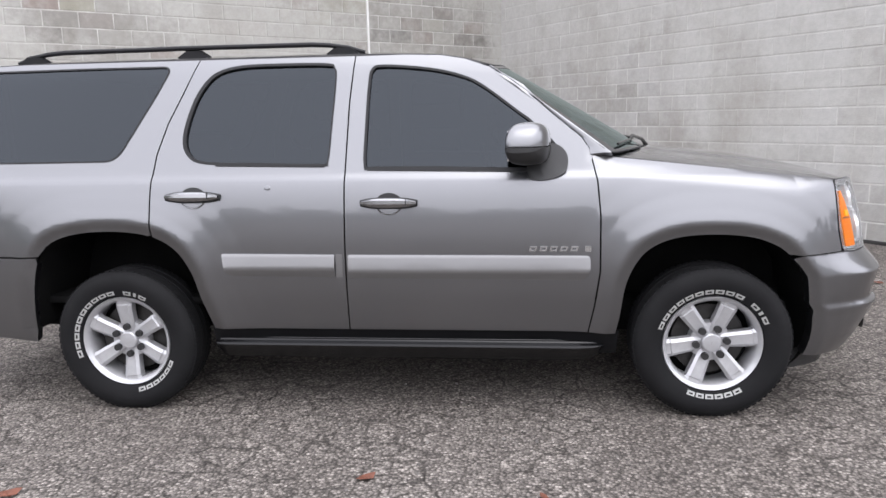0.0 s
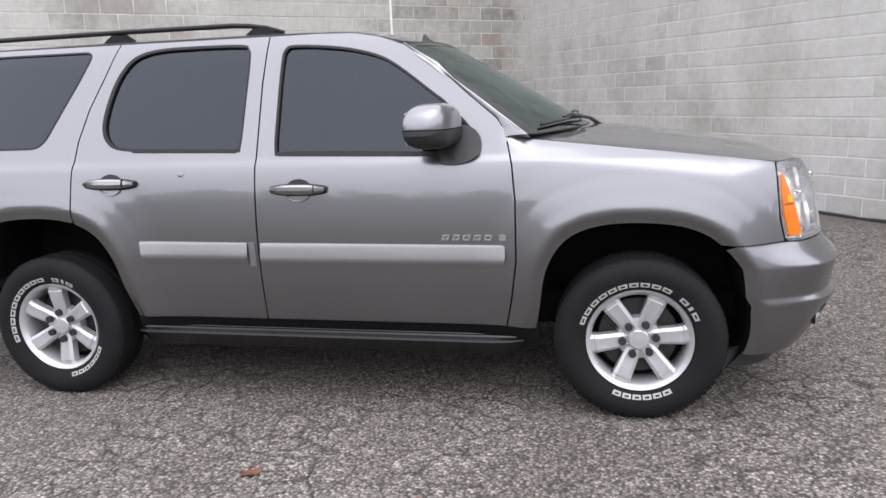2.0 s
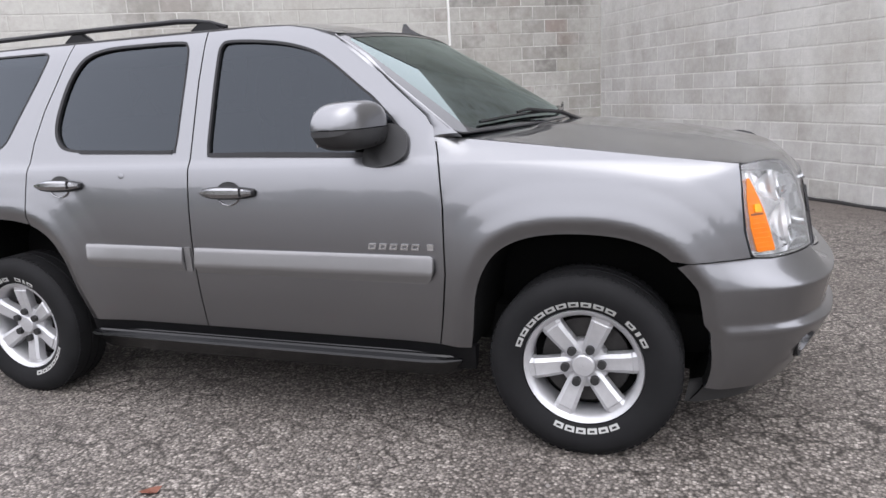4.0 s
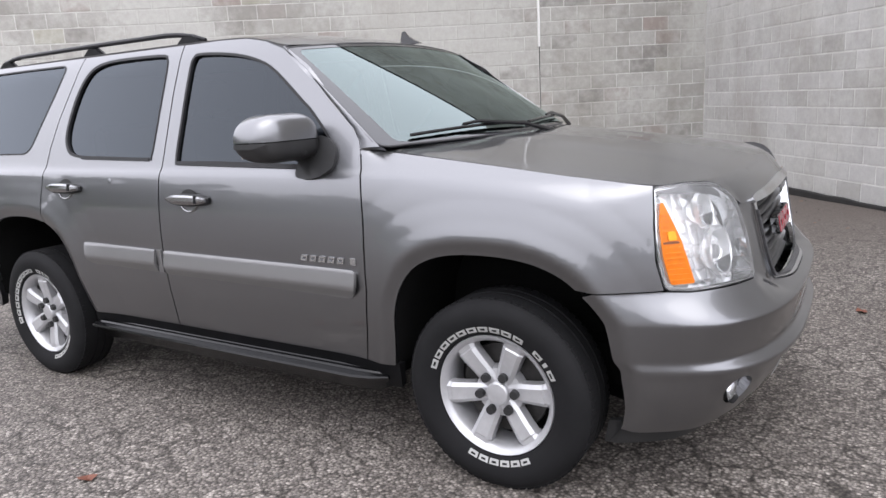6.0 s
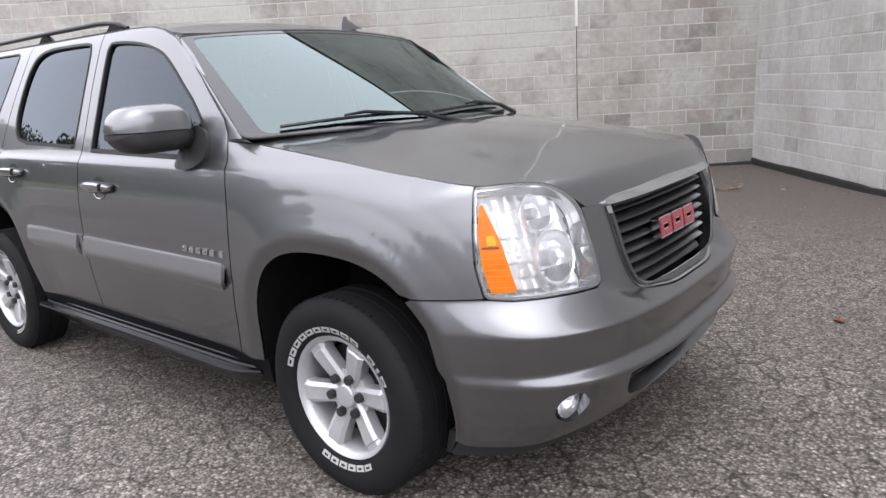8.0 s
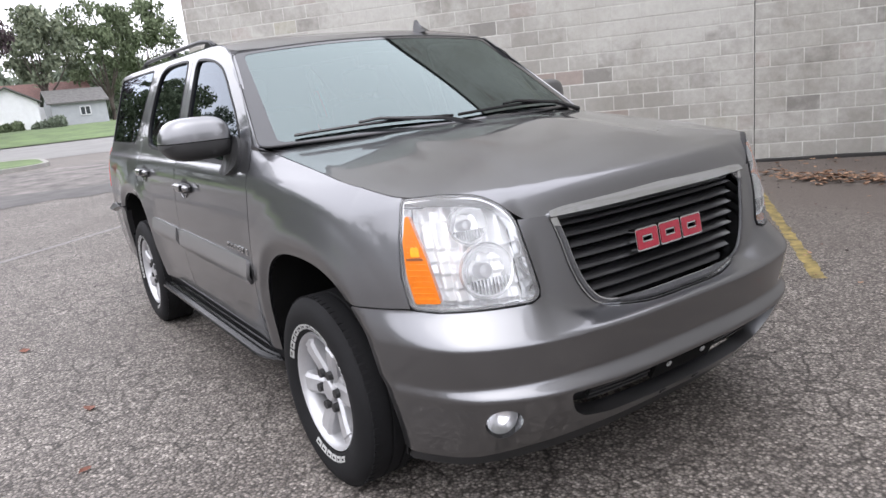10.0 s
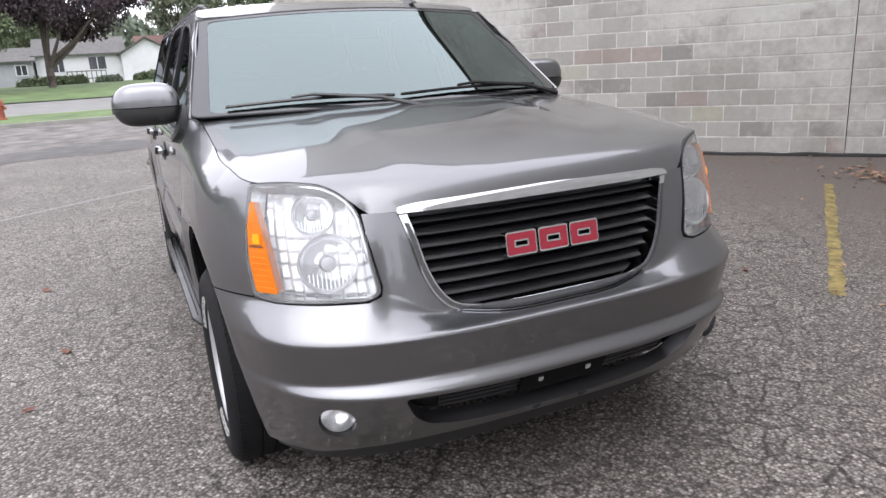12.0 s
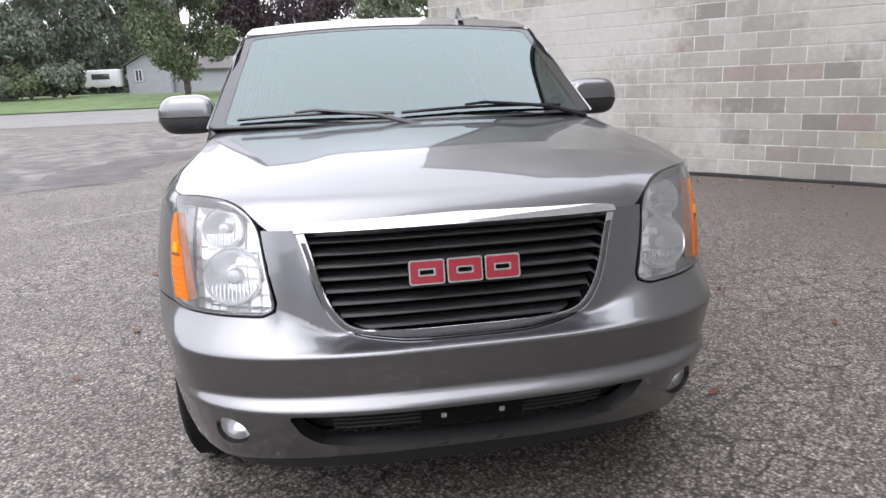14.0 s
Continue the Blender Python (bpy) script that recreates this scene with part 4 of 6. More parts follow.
# antenna fin
bm = bmesh.new()
prof = [(0.075, 0.0), (-0.055, 0.0), (-0.060, 0.03), (-0.052, 0.072), (-0.035, 0.075), (-0.01, 0.045), (0.03, 0.02)]
zb = roof_surf(-1.19, 0.40)[2] - 0.004
a = [bm.verts.new((-1.19 + x, 0.40 - 0.016 * (1 - z / 0.10), zb + z)) for x, z in prof]
c = [bm.verts.new((-1.19 + x, 0.40 + 0.016 * (1 - z / 0.10), zb + z)) for x, z in prof]
for i in range(len(prof)):
    j = (i + 1) % len(prof)
    bm.faces.new((a[i], a[j], c[j], c[i]))
bm.faces.new(a[::-1])
bm.faces.new(c)
bmesh.ops.recalc_face_normals(bm, faces=bm.faces)
part("antenna_fin", bm, GLOSS_BLACK, suv)

# rear: tailgate, glass, bumper
T0, T1 = TAIL - 0.45, TAIL - (2 * BMID - 0.45)
tg = panel("tailgate", rounded([(T0, 0.80), (T0, 1.735), (T1, 1.735), (T1, 0.80)], 0.03), skin, PAINT, suv, holes=[rounded([(T0 - 0.06, 1.25), (T0 - 0.10, 1.68), (T1 + 0.10, 1.68), (T1 + 0.06, 1.25)], 0.05)], step=0.09)
panel("rear_glass", rounded([(T0 - 0.055, 1.245), (T0 - 0.095, 1.685), (T1 + 0.095, 1.685), (T1 + 0.055, 1.245)], 0.05), skin, TINT_GLASS, tg, off=-0.006, flange=0, step=0.12)
arch_low = [p for p in ARCH_R if p[0] < -3.36 and p[1] < 0.79]
flip_b = lambda pts: [(2 * (TAIL - BMID) - s, z) for s, z in pts]
panel("rear_bumper", arch_low[::-1] + [(-3.47, 0.34), (TAIL, 0.36)] + flip_b([(TAIL, 0.36), (-3.47, 0.34)]) + flip_b(arch_low) + flip_b([(-3.395, 0.794), (TAIL, 0.794)]) + [(TAIL, 0.794), (-3.395, 0.794)], skin, PAINT, suv, step=0.07, off=0.004, flange=0.04)



def step_surf(s, z):
    """The step pad on the rear bumper's corner leans out towards its lower edge."""
    p, q = np.array(skin(s, z)), surf_normal(skin, s, z)
    return tuple(p + q * (0.008 + 0.9 * (0.795 - z)))


for sd in (-1, 1):
    panel("bumper_step", both([(-3.585, 0.788), (TAIL, 0.752), (TAIL - 0.12, 0.750), (TAIL - 0.12, 0.790)], sd), step_surf, PAINT, suv, step=0.03, flange=0.03)


# wheels
def wheel(x, side, z, spin, turn):
    R, hy = 0.376, 0.872
    w = tagged(part("wheel", tyre_mesh(R), RUBBER, suv, "white-lettered tyre on a six-spoke alloy rim"))
    tagged(part("tread", tread_mesh(), RUBBER, w, smooth=False), kind="stuff")
    bm = bmesh.new()
    lathe(bm, [(0.220, -0.10), (0.206, 0.04), (0.209, 0.088), (0.221, 0.106), (0.233, 0.112), (0.237, 0.104), (0.236, 0.09)], 64)
    rim = part("rim", bm, ALLOY, w)
    bm = bmesh.new()
    lathe(bm, [(0.001, 0.095), (0.040, 0.093), (0.046, 0.088), (0.050, 0.072), (0.095, 0.066), (0.100, 0.05), (0.100, 0.02)], 36)
    part("hub", bm, ALLOY, rim)
    for k in range(6):
        ang = radians(60 * k + turn)
        m = Matrix.Rotation(ang, 4, "Y")
        bm = bmesh.new()
        sec = [(0.040, 0.031, 0.076), (0.095, 0.036, 0.084), (0.15, 0.039, 0.094), (0.190, 0.042, 0.099), (0.195, 0.043, 0.094), (0.226, 0.048, 0.098)]
        rows = []
        for r, hw, o in sec:
            rows.append([bm.verts.new(m @ Vector(p)) for p in ((r, -(o - 0.05), -hw), (r, -(o - 0.010), -hw), (r, -o, -hw * 0.62), (r, -(o - 0.002), 0), (r, -o, hw * 0.62), (r, -(o - 0.010), hw), (r, -(o - 0.05), hw))])
        for a, c in zip(rows, rows[1:]):
            for i in range(6):
                bm.faces.new((a[i], a[i + 1], c[i + 1], c[i]))
        bm.faces.new(rows[0])
        bm.faces.new(rows[-1][::-1])
        bmesh.ops.recalc_face_normals(bm, faces=bm.faces)
        part("spoke", bm, ALLOY, rim, angle=25)
        bm = bmesh.new()
        m2 = Matrix.Rotation(radians(60 * k + turn), 4, "Y")
        cylinder(bm, m2 @ Vector((0.073, -0.060, 0)), m2 @ Vector((0.073, -0.099, 0)), 0.020, 0.017, 12)
        part("lug_nut", bm, BLACK, rim)
    bm = bmesh.new()
    lathe(bm, [(0.06, 0.015), (0.175, 0.015), (0.178, 0.0)], 40)
    part("brake_disc", bm, DISC, w)
    bm = bmesh.new()
    lathe(bm, [(0.001, -0.04), (0.23, -0.04)], 24)
    part("backing_plate", bm, DARK, w)
    # raised white lettering as plain outlined blocks
    spans = [(159 - i * 10.4, 4.3) for i in range(10)] + [(46, 4.3), (37, 1.6), (28, 4.3)]
    low = [(-111 + i * 9.8, 4.1) for i in range(6)]
    for mid_a, hw in spans + low:
        bm = bmesh.new()
        r0, r1 = 0.252, 0.273
        loop_o = [(mid_a - hw, r0), (mid_a + hw, r0), (mid_a + hw, r1), (mid_a - hw, r1)]
        loop_i = [(mid_a - hw * 0.50, r0 + 0.0065), (mid_a + hw * 0.50, r0 + 0.0065), (mid_a + hw * 0.50, r1 - 0.0065), (mid_a - hw * 0.50, r1 - 0.0065)]
        def at(a, r, o=0.0):
            yy = float(np.interp(r, [p[0] for p in SIDEWALL], [p[1] for p in SIDEWALL])) + 0.0022 - o
            return Vector((r * math.cos(radians(a)), -yy, r * math.sin(radians(a))))
        vo, vi = [bm.verts.new(at(a, r)) for a, r in loop_o], [bm.verts.new(at(a, r)) for a, r in loop_i]
        so = [bm.verts.new(at(a, r, 0.004)) for a, r in loop_o]
        for i in range(4):
            j = (i + 1) % 4
            if hw > 3:
                bm.faces.new((vo[i], vo[j], vi[j], vi[i]))
            bm.faces.new((vo[i], vo[j], so[j], so[i]))
        if hw <= 3:
            bm.faces.new(vo)
        bmesh.ops.recalc_face_normals(bm, faces=bm.faces)
        part("raised_mark", bm, WHITE_RUBBER, w, smooth=False)
    w.matrix_basis = Matrix.Translation((x, side * hy, z)) @ Matrix.Rotation(radians(-spin), 4, "Y") @ (Matrix.Identity(4) if side < 0 else Matrix.Rotation(math.pi, 4, "Z"))
    return w


SIDEWALL = [(0.234, 0.100), (0.240, 0.112), (0.26, 0.122), (0.30, 0.131), (0.33, 0.129), (0.346, 0.122), (0.359, 0.114), (0.368, 0.104), (0.373, 0.09)]


def tyre_mesh(R):
    bm = bmesh.new()
    prof = SIDEWALL + [(R, 0.075), (R, 0.03), (R - 0.007, 0.028), (R - 0.007, 0.022), (R, 0.02), (R, -0.02), (R - 0.007, -0.022), (R - 0.007, -0.028), (R, -0.03), (R, -0.058), (0.368, -0.085), (0.344, -0.10), (0.29, -0.108), (0.25, -0.09)]
    lathe(bm, prof, 96)
    return bm


def tread_mesh():
    bm = bmesh.new()
    for i in range(72):
        a = 2 * math.pi * i / 72
        for o in (-1, 1):
            m = Matrix.Rotation(-a, 4, "Y")
            box(bm, 0.352, -0.100 if o > 0 else 0.05, -0.0115, 0.3758, -0.066 if o > 0 else 0.082, 0.0115, 0.0, m)
    return bm


for x, z, spin, turn in ((-0.012, 0.370, 0, -8), (-2.968, 0.350, 36, 4)):
    for side in (-1, 1):
        wheel(x, side, z, spin if side < 0 else spin + 17, turn)

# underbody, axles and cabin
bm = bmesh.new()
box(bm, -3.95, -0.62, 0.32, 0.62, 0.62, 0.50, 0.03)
# wide low box added between the axles to block light and deepen the shade
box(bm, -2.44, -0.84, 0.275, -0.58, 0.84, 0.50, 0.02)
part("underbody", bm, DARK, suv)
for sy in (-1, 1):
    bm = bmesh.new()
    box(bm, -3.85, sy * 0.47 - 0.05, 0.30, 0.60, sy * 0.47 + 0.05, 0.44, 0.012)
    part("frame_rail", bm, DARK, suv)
bm = bmesh.new()
box(bm, -2.45, 0.02, 0.27, -1.25, 0.40, 0.46, 0.05)
part("fuel_tank", bm, DARK, suv)
bm = bmesh.new()
cylinder(bm, (-2.35, -0.22, 0.36), (-1.55, -0.22, 0.36), 0.085, n=20)
tube(bm, [(-3.9, -0.62, 0.40), (-3.2, -0.40, 0.46), (-2.35, -0.22, 0.37), (-1.5, -0.20, 0.36), (-0.3, -0.15, 0.38)], [0.032] * 5, 10)
part("exhaust", bm, BRAKE, suv)
bm = bmesh.new()
box(bm, -0.75, -0.28, 0.29, 0.25, 0.28, 0.50, 0.05)
part("sump_guard", bm, DARK, suv)
bm = bmesh.new()
for x, z in ((0.0, 0.372), (-2.985, 0.345)):
    cylinder(bm, (x, -0.8, z), (x, 0.8, z), 0.045, n=12)
part("axle", bm, DARK, suv)
bm = bmesh.new()
box(bm, -3.9, -0.86, 0.52, -0.52, 0.86, 0.56, 0.01)
part("cabin_floor", bm, DARK, suv)
bm = bmesh.new()
box(bm, -0.53, -0.84, 0.5, -0.45, 0.84, 1.18, 0.01)
part("bulkhead", bm, DARK, suv)
bm = bmesh.new()
box(bm, -0.96, -0.80, 0.95, -0.50, 0.80, 1.215, 0.06)
part("dashboard", bm, DASH, suv)
panel("headliner", [(-1.12, -0.66), (-1.12, 0.66), (-3.8, 0.66), (-3.8, -0.66)], roof_surf, CLOTH, suv, off=-0.05, flange=0, step=0.2)
for s in (-1, 1):
    bm = bmesh.new()
    box(bm, -1.95, s * 0.40 - 0.25, 0.60, -1.40, s * 0.40 + 0.25, 0.88, 0.07)
    box(bm, -2.05, s * 0.40 - 0.25, 0.80, -1.88, s * 0.40 + 0.25, 1.42, 0.07)
    st = part("front_seat", bm, CLOTH, suv)
    bm = bmesh.new()
    box(bm, -2.05, s * 0.40 - 0.13, 1.45, -1.94, s * 0.40 + 0.13, 1.62, 0.05)
    part("headrest", bm, CLOTH, st)
bm = bmesh.new()
box(bm, -2.95, -0.48, 0.60, -2.40, 0.48, 0.88, 0.07)
box(bm, -3.05, -0.48, 0.80, -2.90, 0.48, 1.40, 0.07)
part("rear_seat", bm, CLOTH, suv)
bm = bmesh.new()
box(bm, -3.66, -0.74, 0.56, -3.62, 0.74, 1.74, 0.01)
part("rear_trim", bm, DARK, suv)
bm = bmesh.new()
ring = [Vector((-1.10 - 0.05 * math.cos(a), 0.42 + 0.19 * math.sin(a), 1.10 + 0.185 * math.cos(a))) for a in np.linspace(0, 2 * math.pi, 28)]
tube(bm, ring, [0.016] * 28, 8)
box(bm, -1.12, 0.36, 1.05, -1.06, 0.48, 1.15, 0.02)
part("steering_wheel", bm, DASH, suv)
bm = bmesh.new()
box(bm, -1.03, -0.12, 1.60, -1.00, 0.12, 1.67, 0.012)
part("rear_view_mirror", bm, BLACK, suv)


# ---- ground, walls and distance ----
def ground_z(x, y):
    dip = -0.024 * math.exp(-((x + 3.0) ** 2 + (y * 0.6) ** 2) / 4.0)
    rise = float(np.interp(-x, [15.0, 26.0, 42.0, 57.0], [0.0, 0.10, 0.26, 1.0]))
    along, off = x * 0.614 - y * 0.789, 4.374 - (x * 0.789 + y * 0.614)
    rise += 0.065 * smooth(-6.0, -2.0, along) * (1 - smooth(0.2, 3.0, off)) if abs(along) < 9 else 0.0
    wave = 0.006 * math.sin(x * 0.9 + 0.4 * y) * math.sin(y * 0.7 - 0.3 * x) if abs(x) < 25 else 0.0
    return dip + rise + wave * 0.5


def asphalt_mat():
    m = bpy.data.materials.new("worn asphalt")
    m.use_nodes = True
    n, l = m.node_tree.nodes, m.node_tree.links
    b = n["Principled BSDF"]
    tc = n.new("ShaderNodeTexCoord")

    def noise_tex(scale, detail=6, rough=0.6):
        t = n.new("ShaderNodeTexNoise")
        t.inputs["Scale"].default_value, t.inputs["Detail"].default_value, t.inputs["Roughness"].default_value = scale, detail, rough
        l.new(tc.outputs["Object"], t.inputs["Vector"])
        return t.outputs["Fac"]

    def ramp(fac, stops):
        r = n.new("ShaderNodeValToRGB")
        e = r.color_ramp.elements
        while len(e) < len(stops):
            e.new(0.5)
        for k, (p, c) in zip(e, stops):
            k.position, k.color = p, (*c, 1)
        l.new(fac, r.inputs["Fac"])
        return r.outputs["Color"]

    def mix(kind, fac, a, c):
        x = n.new("ShaderNodeMix")
        x.data_type, x.blend_type = "RGBA", kind
        for sock, v in ((x.inputs["Factor"], fac), (x.inputs["A"], a), (x.inputs["B"], c)):
            if isinstance(v, (int, float)):
                sock.default_value = v
            elif isinstance(v, tuple):
                sock.default_value = (*v, 1)
            else:
                l.new(v, sock)
        return x.outputs["Result"]

    chips = n.new("ShaderNodeTexVoronoi")
    chips.inputs["Scale"].default_value = 78.0
    l.new(tc.outputs["Object"], chips.inputs["Vector"])
    chip_col = n.new("ShaderNodeSeparateColor")
    l.new(chips.outputs["Color"], chip_col.inputs[0])
    stones = ramp(chip_col.outputs[0], [(0.0, (0.066, 0.062, 0.060)), (0.35, (0.122, 0.116, 0.112)), (0.7, (0.184, 0.176, 0.170)), (0.94, (0.265, 0.257, 0.249)), (1.0, (0.37, 0.36, 0.35))])
    gaps = ramp(chips.outputs["Distance"], [(0.0, (1, 1, 1)), (0.40, (0.94, 0.94, 0.94)), (0.72, (0.34, 0.33, 0.32))])
    col = mix("MULTIPLY", 1.0, stones, gaps)
    fine = ramp(noise_tex(240, 3), [(0.3, (0.78, 0.775, 0.77)), (0.7, (1.26, 1.22, 1.17))])
    col = mix("MULTIPLY", 1.0, col, fine)
    clump = ramp(noise_tex(26, 4, 0.6), [(0.36, (0.86, 0.855, 0.85)), (0.64, (1.13, 1.125, 1.12))])
    col = mix("MULTIPLY", 1.0, col, clump)
    blotch = ramp(noise_tex(0.9, 8, 0.62), [(0.32, (0.76, 0.72, 0.69)), (0.68, (1.24, 1.205, 1.17))])
    col = mix("MULTIPLY", 1.0, col, blotch)
    # a net of fine cracks, here and there
    warp = n.new("ShaderNodeVectorMath")
    warp.operation = "MULTIPLY_ADD"
    wn = n.new("ShaderNodeTexNoise")
    wn.inputs["Scale"].default_value, wn.inputs["Detail"].default_value = 3.5, 5
    l.new(tc.outputs["Object"], wn.inputs["Vector"])
    l.new(wn.outputs["Color"], warp.inputs[0])
    warp.inputs[1].default_value = (0.20, 0.20, 0.20)
    l.new(tc.outputs["Object"], warp.inputs[2])
    net = n.new("ShaderNodeTexVoronoi")
    net.feature = "DISTANCE_TO_EDGE"
    net.inputs["Scale"].default_value = 5.2
    l.new(warp.outputs[0], net.inputs["Vector"])
    line = ramp(net.outputs["Distance"], [(0.0, (0.30, 0.29, 0.28)), (0.020, (0.50, 0.49, 0.48)), (0.055, (1, 1, 1))])
    where = ramp(noise_tex(0.9, 5), [(0.36, (0, 0, 0)), (0.54, (1, 1, 1))])
    col = mix("MULTIPLY", where, col, line)
    # brown silt towards the walls
    sep = n.new("ShaderNodeSeparateXYZ")
    l.new(tc.outputs["Object"], sep.inputs[0])
    mth = n.new("ShaderNodeMath")
    mth.operation = "MULTIPLY_ADD"
    l.new(noise_tex(0.55, 6), mth.inputs[0])
    mth.inputs[1].default_value = 3.6
    l.new(sep.outputs["Y"], mth.inputs[2])
    mr = n.new("ShaderNodeMapRange")
    mr.inputs["From Min"].default_value, mr.inputs["From Max"].default_value = 4.6, 7.0
    l.new(mth.outputs[0], mr.inputs["Value"])
    silt = mix("MULTIPLY", 1.0, ramp(noise_tex(45, 6, 0.7), [(0.28, (0.50, 0.48, 0.46)), (0.72, (1.35, 1.33, 1.3))]), (0.098, 0.084, 0.076))
    col = mix("MIX", mr.outputs["Result"], col, silt)
    l.new(col, b.inputs["Base Color"])
    b.inputs["Roughness"].default_value = 0.72
    b.inputs["Specular IOR Level"].default_value = 0.35
    bp = n.new("ShaderNodeBump")
    bp.inputs["Strength"].default_value, bp.inputs["Distance"].default_value = 0.55, 0.006
    inv = n.new("ShaderNodeMath")
    inv.operation = "SUBTRACT"
    inv.inputs[0].default_value = 1.0
    l.new(chips.outputs["Distance"], inv.inputs[1])
    l.new(inv.outputs[0], bp.inputs["Height"])
    l.new(bp.outputs["Normal"], b.inputs["Normal"])
    return m


ASPHALT = asphalt_mat()
PATCH = mat("brown worn asphalt", (0.108, 0.098, 0.092), 0.8, spec=0.3, bump=1.0, bump_scale=14, vary=0.7, vary_scale=1.5)
TAR = mat("dark patched asphalt", (0.066, 0.062, 0.060), 0.75, spec=0.3, bump=0.8, bump_scale=30, vary=0.4, vary_scale=1.8)
HOLE = mat("dark damp broken asphalt", (0.030, 0.027, 0.025), 0.5, bump=0.8, bump_scale=30, vary=0.4, vary_scale=3)
STREET = mat("pale street asphalt", (0.1368, 0.1339, 0.1283), 0.8, bump=0.3, bump_scale=60, vary=0.18, vary_scale=0.8)
KERB = mat("concrete kerb", (0.2052, 0.1995, 0.1824), 0.85, bump=0.3, bump_scale=60, vary=0.2, vary_scale=2)
GRASS = mat("lawn", (0.070, 0.108, 0.034), 0.9, bump=1.0, bump_scale=25, vary=0.45, vary_scale=0.9)
YELLOW = mat("worn yellow line paint", (0.165, 0.126, 0.042), 0.75, bump=0.6, bump_scale=70, vary=0.75, vary_scale=11)
WHITE_LINE = mat("faded white line paint", (0.150, 0.146, 0.140), 0.8, bump=0.4, bump_scale=70, vary=0.6, vary_scale=20)


def axis(lo, hi, near, far):
    """Grid lines close together round the middle, wider outwards."""
    out, v, s = [0.0], 0.0, near
    while v < hi:
        v += s if v < 14 else s * (1 + (v - 14) * 0.15)
        out.append(min(v, hi))
    v = 0.0
    while v > lo:
        v -= s if v > -30 else s * (1 + (-30 - v) * 0.15)
        out.append(max(v, lo))
    return sorted(set(out))


def sheet(name, xs, ys, material, lift=0.0, label="", category="", inside=None, base=None):
    bm = bmesh.new()
    grid = [[bm.verts.new((x, y, (base or ground_z)(x, y) + lift)) for y in ys] for x in xs]
    for i in range(len(xs) - 1):
        for j in range(len(ys) - 1):
            if inside is None or inside((xs[i] + xs[i + 1]) / 2, (ys[j] + ys[j + 1]) / 2):
                bm.faces.new((grid[i][j], grid[i + 1][j], grid[i + 1][j + 1], grid[i][j + 1]))
    bmesh.ops.delete(bm, geom=[v for v in bm.verts if not v.link_faces], context="VERTS")
    return tagged(part(name, bm, material), label, category, kind="structure")


sheet("ground", axis(-900, 900, 0.8, 60), axis(-900, 900, 0.8, 60), ASPHALT, 0.0, "worn grey asphalt lot with exposed aggregate", "ground")


def flat_shape(name, pts, material, lift, label, category, kind="structure", step=0.3, thick=0.0):
    """A flat patch laid on the ground."""
    def surf(x, y):
        return (x, y, ground_z(x, y) + lift)
    ob = panel(name, pts, surf, material, None, step=step, flange=thick)
    return tagged(ob, label, category, kind=kind)


def ragged(pts, amp, sub=6, seed=1):
    rnd = random.Random(seed)
    return [(x + rnd.uniform(-amp, amp), y + rnd.uniform(-amp, amp)) for x, y in spline(pts, sub)]


def worn_strip(a, b, hw, seed):
    """The outline of a painted line with a ragged edge."""
    rnd = random.Random(seed)
    a, b = Vector(a), Vector(b)
    d = (b - a).normalized()
    n = Vector((-d.y, d.x))
    k = int((b - a).length / 0.06)
    one = [tuple(a + (b - a) * i / k + n * (hw + rnd.uniform(-0.016, 0.006))) for i in range(k + 1)]
    two = [tuple(a + (b - a) * i / k - n * (hw + rnd.uniform(-0.016, 0.006))) for i in range(k, -1, -1)]
    return one + two


flat_shape("ground_patch", ragged([(-13.2, -1.0), (-12.9, -3.1), (-11.3, -3.9), (-9.5, -3.6), (-9.1, -4.6), (-8.7, -5.5), (-8.9, -8.0), (-10.2, -12.0), (-13, -18), (-18, -23), (-25.5, -24), (-27.8, -15), (-23.0, -9.0), (-22.8, -2.0), (-22.5, 2.5), (-18, 2.0)], 0.14, 6, 3), PATCH, 0.005, "brown worn asphalt with mottled broken surface", "asphalt patch", step=0.8)
flat_shape("tar_patch", ragged([(-13.0, 0.7), (-13.1, -1.0), (-12.8, -3.1), (-11.25, -3.88), (-9.55, -3.62), (-9.1, -4.8), (-10.3, -5.5), (-12.2, -5.2), (-14.4, -4.0), (-15.6, -1.8), (-14.8, 0.7)], 0.13, 6, 9), TAR, 0.0075, "dark repaired strip of asphalt with a ragged edge", "asphalt patch", step=0.6)
for x, y, a, b in ((-10.8, -6.3, 0.55, 0.26), (-13.0, -6.3, 0.5, 0.22), (-15.0, -8.2, 0.7, 0.28), (-16.4, -4.6, 0.7, 0.24)):
    pts = [(x + a * math.cos(t) * 1.3, y + b * math.sin(t) * 1.2) for t in np.linspace(0, 2 * math.pi, 10, endpoint=False)]
    flat_shape("pothole", ragged(pts, 0.11, 3, int(-x * 10)), HOLE, 0.009, "dark damp pothole in broken asphalt", "pothole", step=0.3)


flat_shape("yellow_line", worn_strip((0.08, 2.46), (-2.15, 5.31), 0.047, 5), YELLOW, 0.004, "worn yellow parking line on the asphalt", "parking line", step=0.3)
flat_shape("white_line", worn_strip((-5.6, -3.45), (-8.2, -0.1), 0.05, 6), WHITE_LINE, 0.004, "faded white parking line on the asphalt", "parking line", step=0.3)

street_xs = list(np.linspace(-44, -28.6, 12))
sheet("road", street_xs, list(np.linspace(-60, 60, 30)), STREET, 0.012, "pale grey street beyond the lot", "road")
